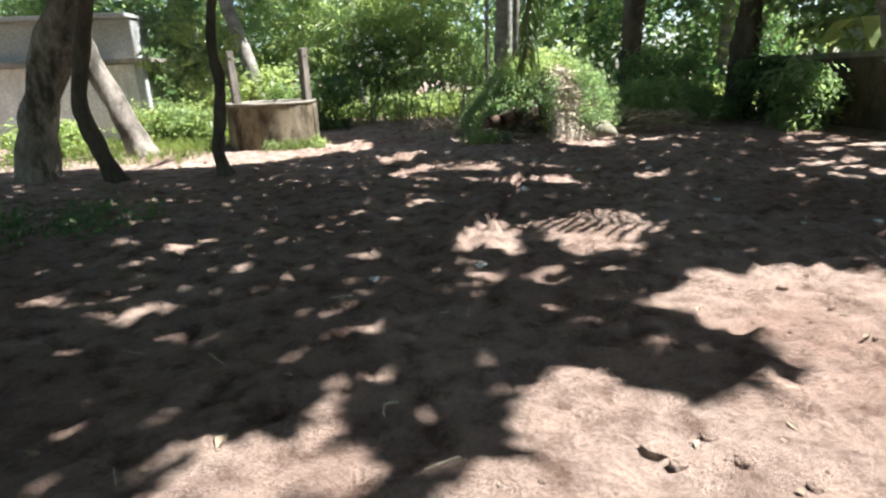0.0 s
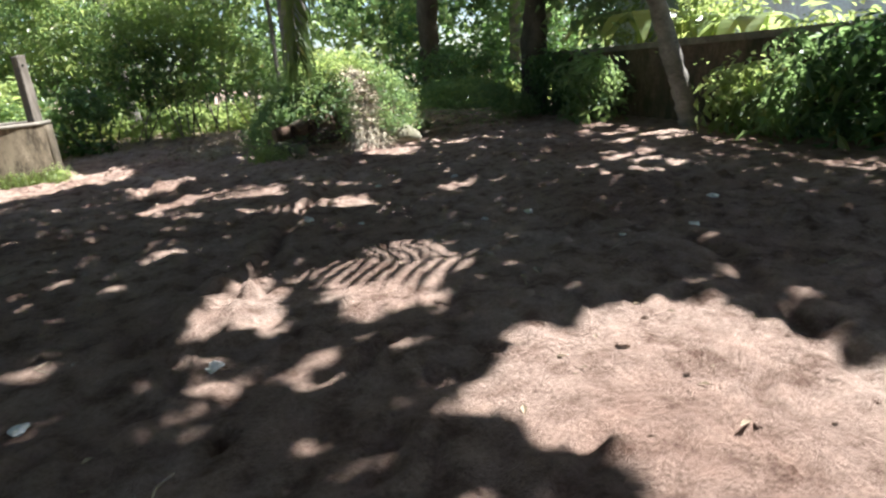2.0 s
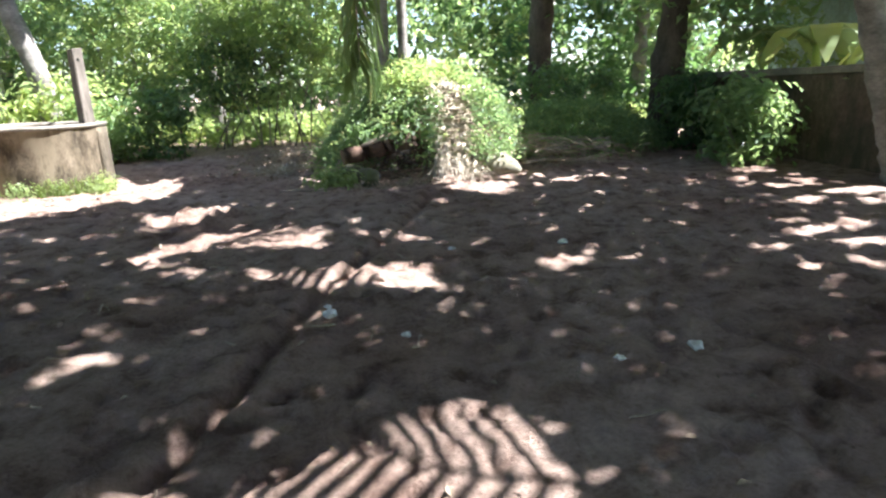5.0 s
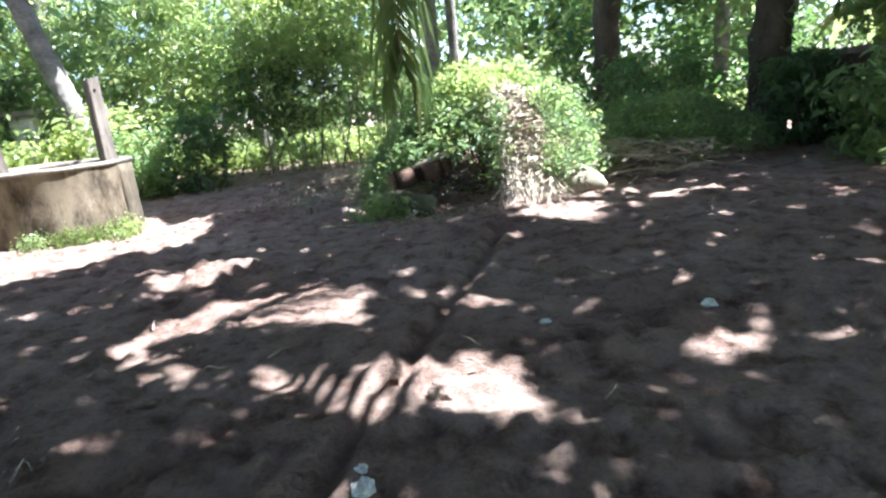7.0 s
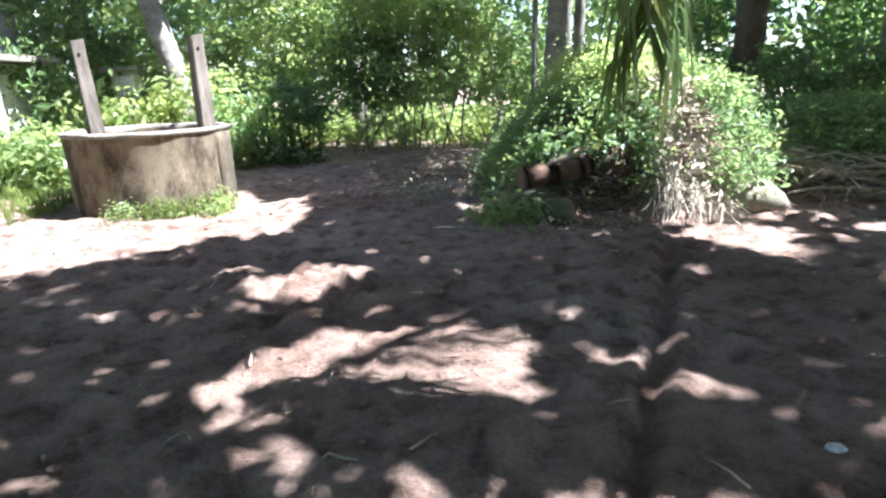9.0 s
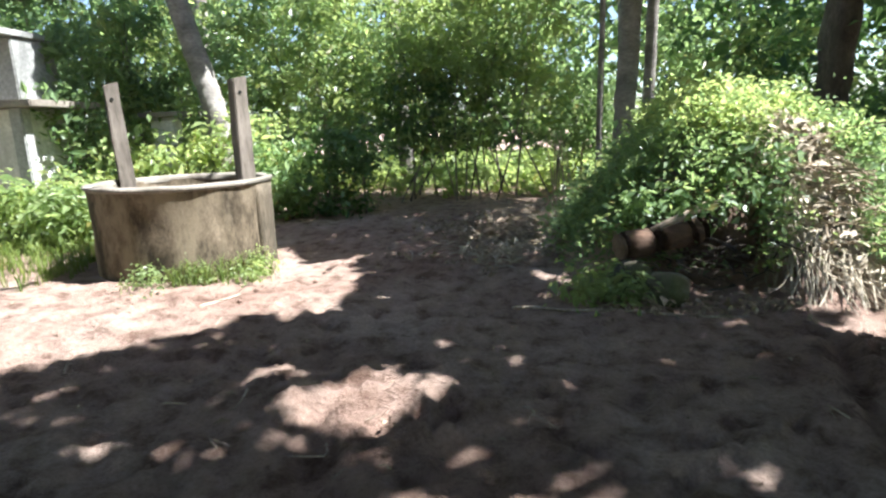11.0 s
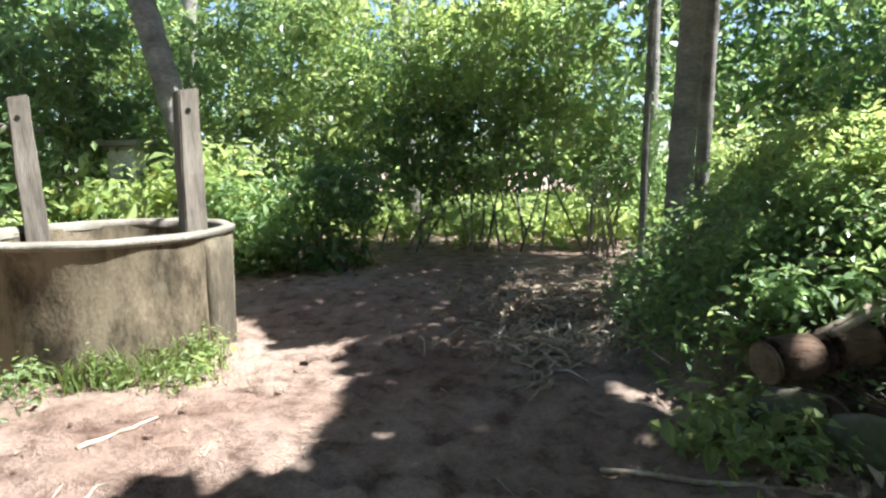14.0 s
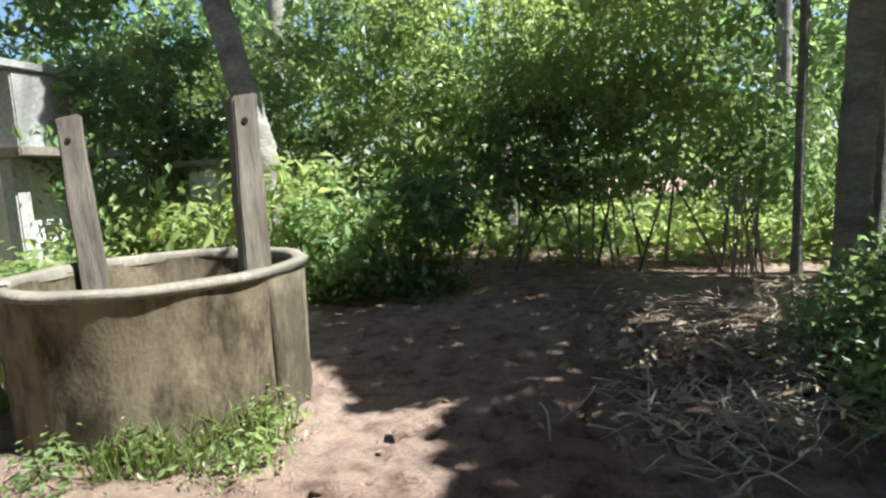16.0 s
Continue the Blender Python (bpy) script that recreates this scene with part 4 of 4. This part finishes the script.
wp = np.array([q for q in ring_pts(110, -88, -14, 1.1, 1.62, 61) if noise.noise(Vector((q[0] * 2.6, q[1] * 2.6, 4))) > 0.08])
weeds("weeds", [(a, b, ground_z(a, b) + 0.13) for a, b in wp], 20, 0.17, 0.05, M_LEAF_LIGHT, 62, "yellow-green weeds at the foot of the well")
wp = np.random.default_rng(63).normal(size=(24, 2)) * [0.2, 0.18] + [0.95, 13.15]
weeds("weeds", [(a, b, ground_z(a, b) + 0.12) for a, b in wp], 26, 0.2, 0.085, M_LEAF_LIGHT, 64, "light green weeds beside the log")
# the tree's shade is put into the dark leaf colour of these weeds
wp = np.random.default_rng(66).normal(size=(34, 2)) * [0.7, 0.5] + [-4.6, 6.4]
weeds("weeds", [(a, b, ground_z(a, b) + 0.06) for a, b in wp], 24, 0.22, 0.07, M_LEAF_DARK, 67, "low weeds coloured dark for the shade of the tree")


# sprigs on the thin young tree, their sunlight put into the light leaf colour
weeds("sprigs", np.random.default_rng(68).normal(size=(26, 3)) * [0.35, 0.3, 0.3] + [-3.95, 9.9, 2.0], 20, 0.22, 0.10, M_LEAF_LIGHT, 69, "sprigs round the thin young tree, coloured light as if sunlit")


def clods():
    r = np.random.default_rng(71)
    base = bmesh.new()
    bmesh.ops.create_icosphere(base, subdivisions=1, radius=1)
    bv = np.array([v.co[:] for v in base.verts])
    bf = [[v.index for v in f.verts] for f in base.faces]
    base.free()
    out = []
    for k in range(4200):
        x, y = r.uniform(-6, 7), r.uniform(0.8, 17.5)
        s = 0.010 * math.exp(r.normal(0, 0.65))
        v = bv * (1 + r.normal(0, 0.15, bv.shape)) * s * [1.2, 1, 0.7]
        out.append((v + [x, y, ground_z(x, y) + s * 0.3], bf))
    ob = part("clods", join(out), M_SOIL, smooth=False)
    tagged(ob, "small loose clods of soil", "clods", kind="stuff")


clods()


def dead_leaves():
    r = np.random.default_rng(73)
    n = 1100
    x, y = r.uniform(-6, 8, n), r.uniform(0.8, 19.5, n)
    p = np.array([(a, b, ground_z(a, b) + 0.012) for a, b in zip(x, y)])
    ob = part("fallen_leaves", leaves(p, 0.05, 0.93, 0.45, 74), M_DRY)
    tagged(ob, "dry brown fallen leaves on the soil", "leaf litter", kind="stuff")


dead_leaves()


def scrap(x, y, s, seed):
    """A crumpled scrap of pale litter."""
    bm = bmesh.new()
    bmesh.ops.create_icosphere(bm, subdivisions=2, radius=1)
    for v in bm.verts:
        k = 1 + 0.5 * noise.noise(v.co * 1.6 + Vector((seed, 2, 0)))
        v.co = Vector((v.co.x * s * k * 1.2, v.co.y * s * k, v.co.z * s * 0.5 * k))
    ob = part("litter_scrap", bm, M_LITTER)
    ob.location = (x, y, ground_z(x, y) + s * 0.3)
    ob.rotation_euler = (0, 0, seed)
    tagged(ob, "crumpled pale scrap of litter on the soil", "litter", "scraps of litter")


for k, (x, y, s) in enumerate([(3.27, 6.58, 0.045), (1.1, 7.52, 0.03), (2.74, 6.47, 0.03), (0.3, 4.39, 0.05), (4.15, 5.2, 0.04), (3.5, 5.3, 0.025), (-0.55, 4.2, 0.04), (1.12, 7.4, 0.05), (2.2, 8.9, 0.035), (1.6, 7.0, 0.03), (3.3, 8.9, 0.05), (5.0, 5.9, 0.05)]):
    scrap(x, y, s, k + 1)


# ---------------- banana plants beyond the wall ----------------
def banana(x, y, h, seed):
    t = thing("banana_plant", x, y, 0, "banana plant with broad bright green leaves", "banana plant", "banana plants")
    r = np.random.default_rng(seed)
    part("trunk", tube(bend([(x, y, -0.1), (x + 0.05, y, h * 0.4), (x, y, h * 0.7)], 8), np.linspace(0.13, 0.07, 8), 8), M_LEAF_LIGHT, t, "", True)
    for k in range(8):
        a = 2 * math.pi * k / 8 + r.uniform(-0.3, 0.3)
        d, sd = np.array([math.cos(a), math.sin(a), 0]), np.array([-math.sin(a), math.cos(a), 0])
        L = h * 0.62 * r.uniform(0.8, 1.15)
        vs, fs = [], []
        for i in range(9):
            q = i / 8
            c = np.array([x, y, h * 0.66]) + d * L * q * 0.8 + np.array([0, 0, L * (0.95 * q - 1.15 * q * q)])
            w = 0.27 * math.sin(math.pi * min(1, 0.06 + q * 0.93)) ** 0.7
            vs += [c - sd * w + [0, 0, 0.05 * w], c, c + sd * w + [0, 0, 0.05 * w]]
            if i:
                n = 3 * i
                fs += [[n - 3, n - 2, n + 1, n], [n - 2, n - 1, n + 2, n + 1]]
        part("leaf", (np.array(vs), fs), M_LEAF_LIGHT, t)


for k, (x, y, h) in enumerate([(10.6, 14.6, 3.2), (11.6, 17.6, 3.4), (10.9, 11.4, 2.6), (11.3, 13.0, 2.8)]):
    banana(x, y, h, 80 + k)

wp = np.random.default_rng(91).uniform(size=(45, 2)) * [0.45, 1.3] + [2.8, 13.25]
weeds("dry_stalks", [(a, b, ground_z(a, b) + 0.08) for a, b in wp], 16, 0.16, 0.11, M_STRAW, 92, "pale dry leaves and stalks down the heap")
wp = np.random.default_rng(93).normal(size=(200, 2)) * [0.75, 0.8] + [0.35, 16.2]
weeds("leaf_litter", [(a, b, ground_z(a, b) + 0.02) for a, b in wp], 10, 0.25, 0.09, M_DRY, 94, "dry brown leaf litter round the branches")


# a bundle of dry sticks leaning together at the hedge
sticks = thing("stick_bundle", 1.0, 19.6, 0, "bundle of pale dry sticks leaning together by the hedge", "sticks")
rs = np.random.default_rng(95)
for k in range(12):
    a = 2 * math.pi * k / 12
    b = (1.0 + 0.22 * math.cos(a), 19.6 + 0.2 * math.sin(a), ground_z(1.0, 19.6) - 0.02)
    e = (0.85 + rs.normal() * 0.08, 19.65, 1.0 + rs.uniform(0, 0.5))
    part("stick", tube(bend([b, ((b[0] + e[0]) / 2 + 0.02, 19.62, (b[2] + e[2]) / 2), e], 5), np.linspace(0.016, 0.008, 5), 5), M_TWIG, sticks, "", True)
# cut poles resting on the log
poles = thing("cut_poles", 1.6, 13.6, 0.6, "two thin dry poles lying across the log", "poles")
for k in range(2):
    part("pole", tube([(1.42 + 0.09 * k, 13.5, 0.57 + 0.02 * k), (2.0 + 0.09 * k, 13.8, 0.78), (2.5 + 0.09 * k, 14.1, 0.98)], [0.028, 0.026, 0.022], 8, 0.15, k), M_TWIG, poles, "", True)
# large pale leaves of the plants behind the well
weeds("broad_leaves", np.random.default_rng(96).normal(size=(34, 3)) * [0.9, 0.3, 0.35] + [-5.9, 18.0, 1.1], 8, 0.3, 0.17, M_LEAF_LIGHT, 97, "broad pale leaves behind the well")

wp = np.random.default_rng(98).uniform(size=(60, 2)) * [1.5, 0.45] + [1.3, 13.75]
weeds("weeds", [(a, b, max(ground_z(a, b), 0.62) + 0.1 + 0.25 * (b - 13.75)) for a, b in wp], 26, 0.2, 0.085, M_LEAF, 99, "green weeds hanging over the hollow behind the log")
wp = np.random.default_rng(101).uniform(size=(26, 2)) * [1.6, 0.3] + [0.9, 12.75]
weeds("leaf_litter", [(a, b, ground_z(a, b) + 0.02) for a, b in wp], 12, 0.2, 0.06, M_DRY, 102, "dry leaf litter at the foot of the heap")


def fallen_pole(x, y, turn, length, r0, seed, label):
    """A crooked fallen branch half sunk in the soil."""
    q = []
    for i in range(9):
        u = x + math.cos(turn) * length * (i / 8 - 0.5) + 0.05 * noise.noise(Vector((i * 0.5, seed, 0)))
        v = y + math.sin(turn) * length * (i / 8 - 0.5) + 0.05 * noise.noise(Vector((i * 0.5, seed, 7)))
        q.append((u, v, ground_z(u, v) + r0 * 0.6))
    ob = part("fallen_branch", tube(q, np.linspace(r0, r0 * 0.4, 9), 8, 0.3, seed), M_TWIG, smooth=True)
    tagged(ob, label, "branch", "fallen branches")


fallen_pole(1.05, 12.75, -0.12, 1.9, 0.02, 3, "long thin dry branch lying before the heap")
fallen_pole(-2.75, 12.9, 1.2, 0.5, 0.018, 6, "short dry stick on the sunlit soil")
fallen_pole(0.1, 17.4, 0.3, 1.5, 0.022, 9, "pale dry branch lying before the hedge")
fallen_pole(0.9, 15.6, -0.6, 1.2, 0.02, 12, "pale dry branch among the palm litter")


def palm_litter():
    """Flat dry palm leaflets strewn in tufts on the soil."""
    r = np.random.default_rng(105)
    vs, fs = [], []
    for cx, cy, n_ in ((0.0, 15.4, 26), (0.75, 15.2, 24), (0.2, 16.6, 30), (1.0, 16.9, 34), (-0.5, 17.9, 22), (0.5, 17.9, 30), (1.2, 18.3, 26), (-0.1, 14.3, 16)):
        a0 = r.uniform(0, 6.28)
        for k in range(n_):
            a, L = a0 + r.normal() * 0.7, r.uniform(0.25, 0.6)
            x, y = cx + r.normal() * 0.16, cy + r.normal() * 0.16
            d, sd = np.array([math.cos(a), math.sin(a), 0]), np.array([-math.sin(a), math.cos(a), 0]) * 0.011
            pts = [np.array([x, y, 0]) + d * L * f for f in (0, 0.5, 1)]
            lift = r.uniform(0.02, 0.16)
            for f, p in zip((0.3, 1.0, 0.25), pts):
                p[2] = ground_z(p[0], p[1]) + 0.012 + lift * f
            n = len(vs)
            vs += [pts[0] - sd, pts[0] + sd, pts[1] + sd + [0, 0, 0.006], pts[1] - sd, pts[2]]
            fs += [[n, n + 1, n + 2, n + 3], [n + 3, n + 2, n + 4]]
    tagged(part("palm_litter", (np.array(vs), fs), M_STRAW), "bleached dry palm leaflets strewn on the dark soil", "palm litter", kind="stuff")


palm_litter()
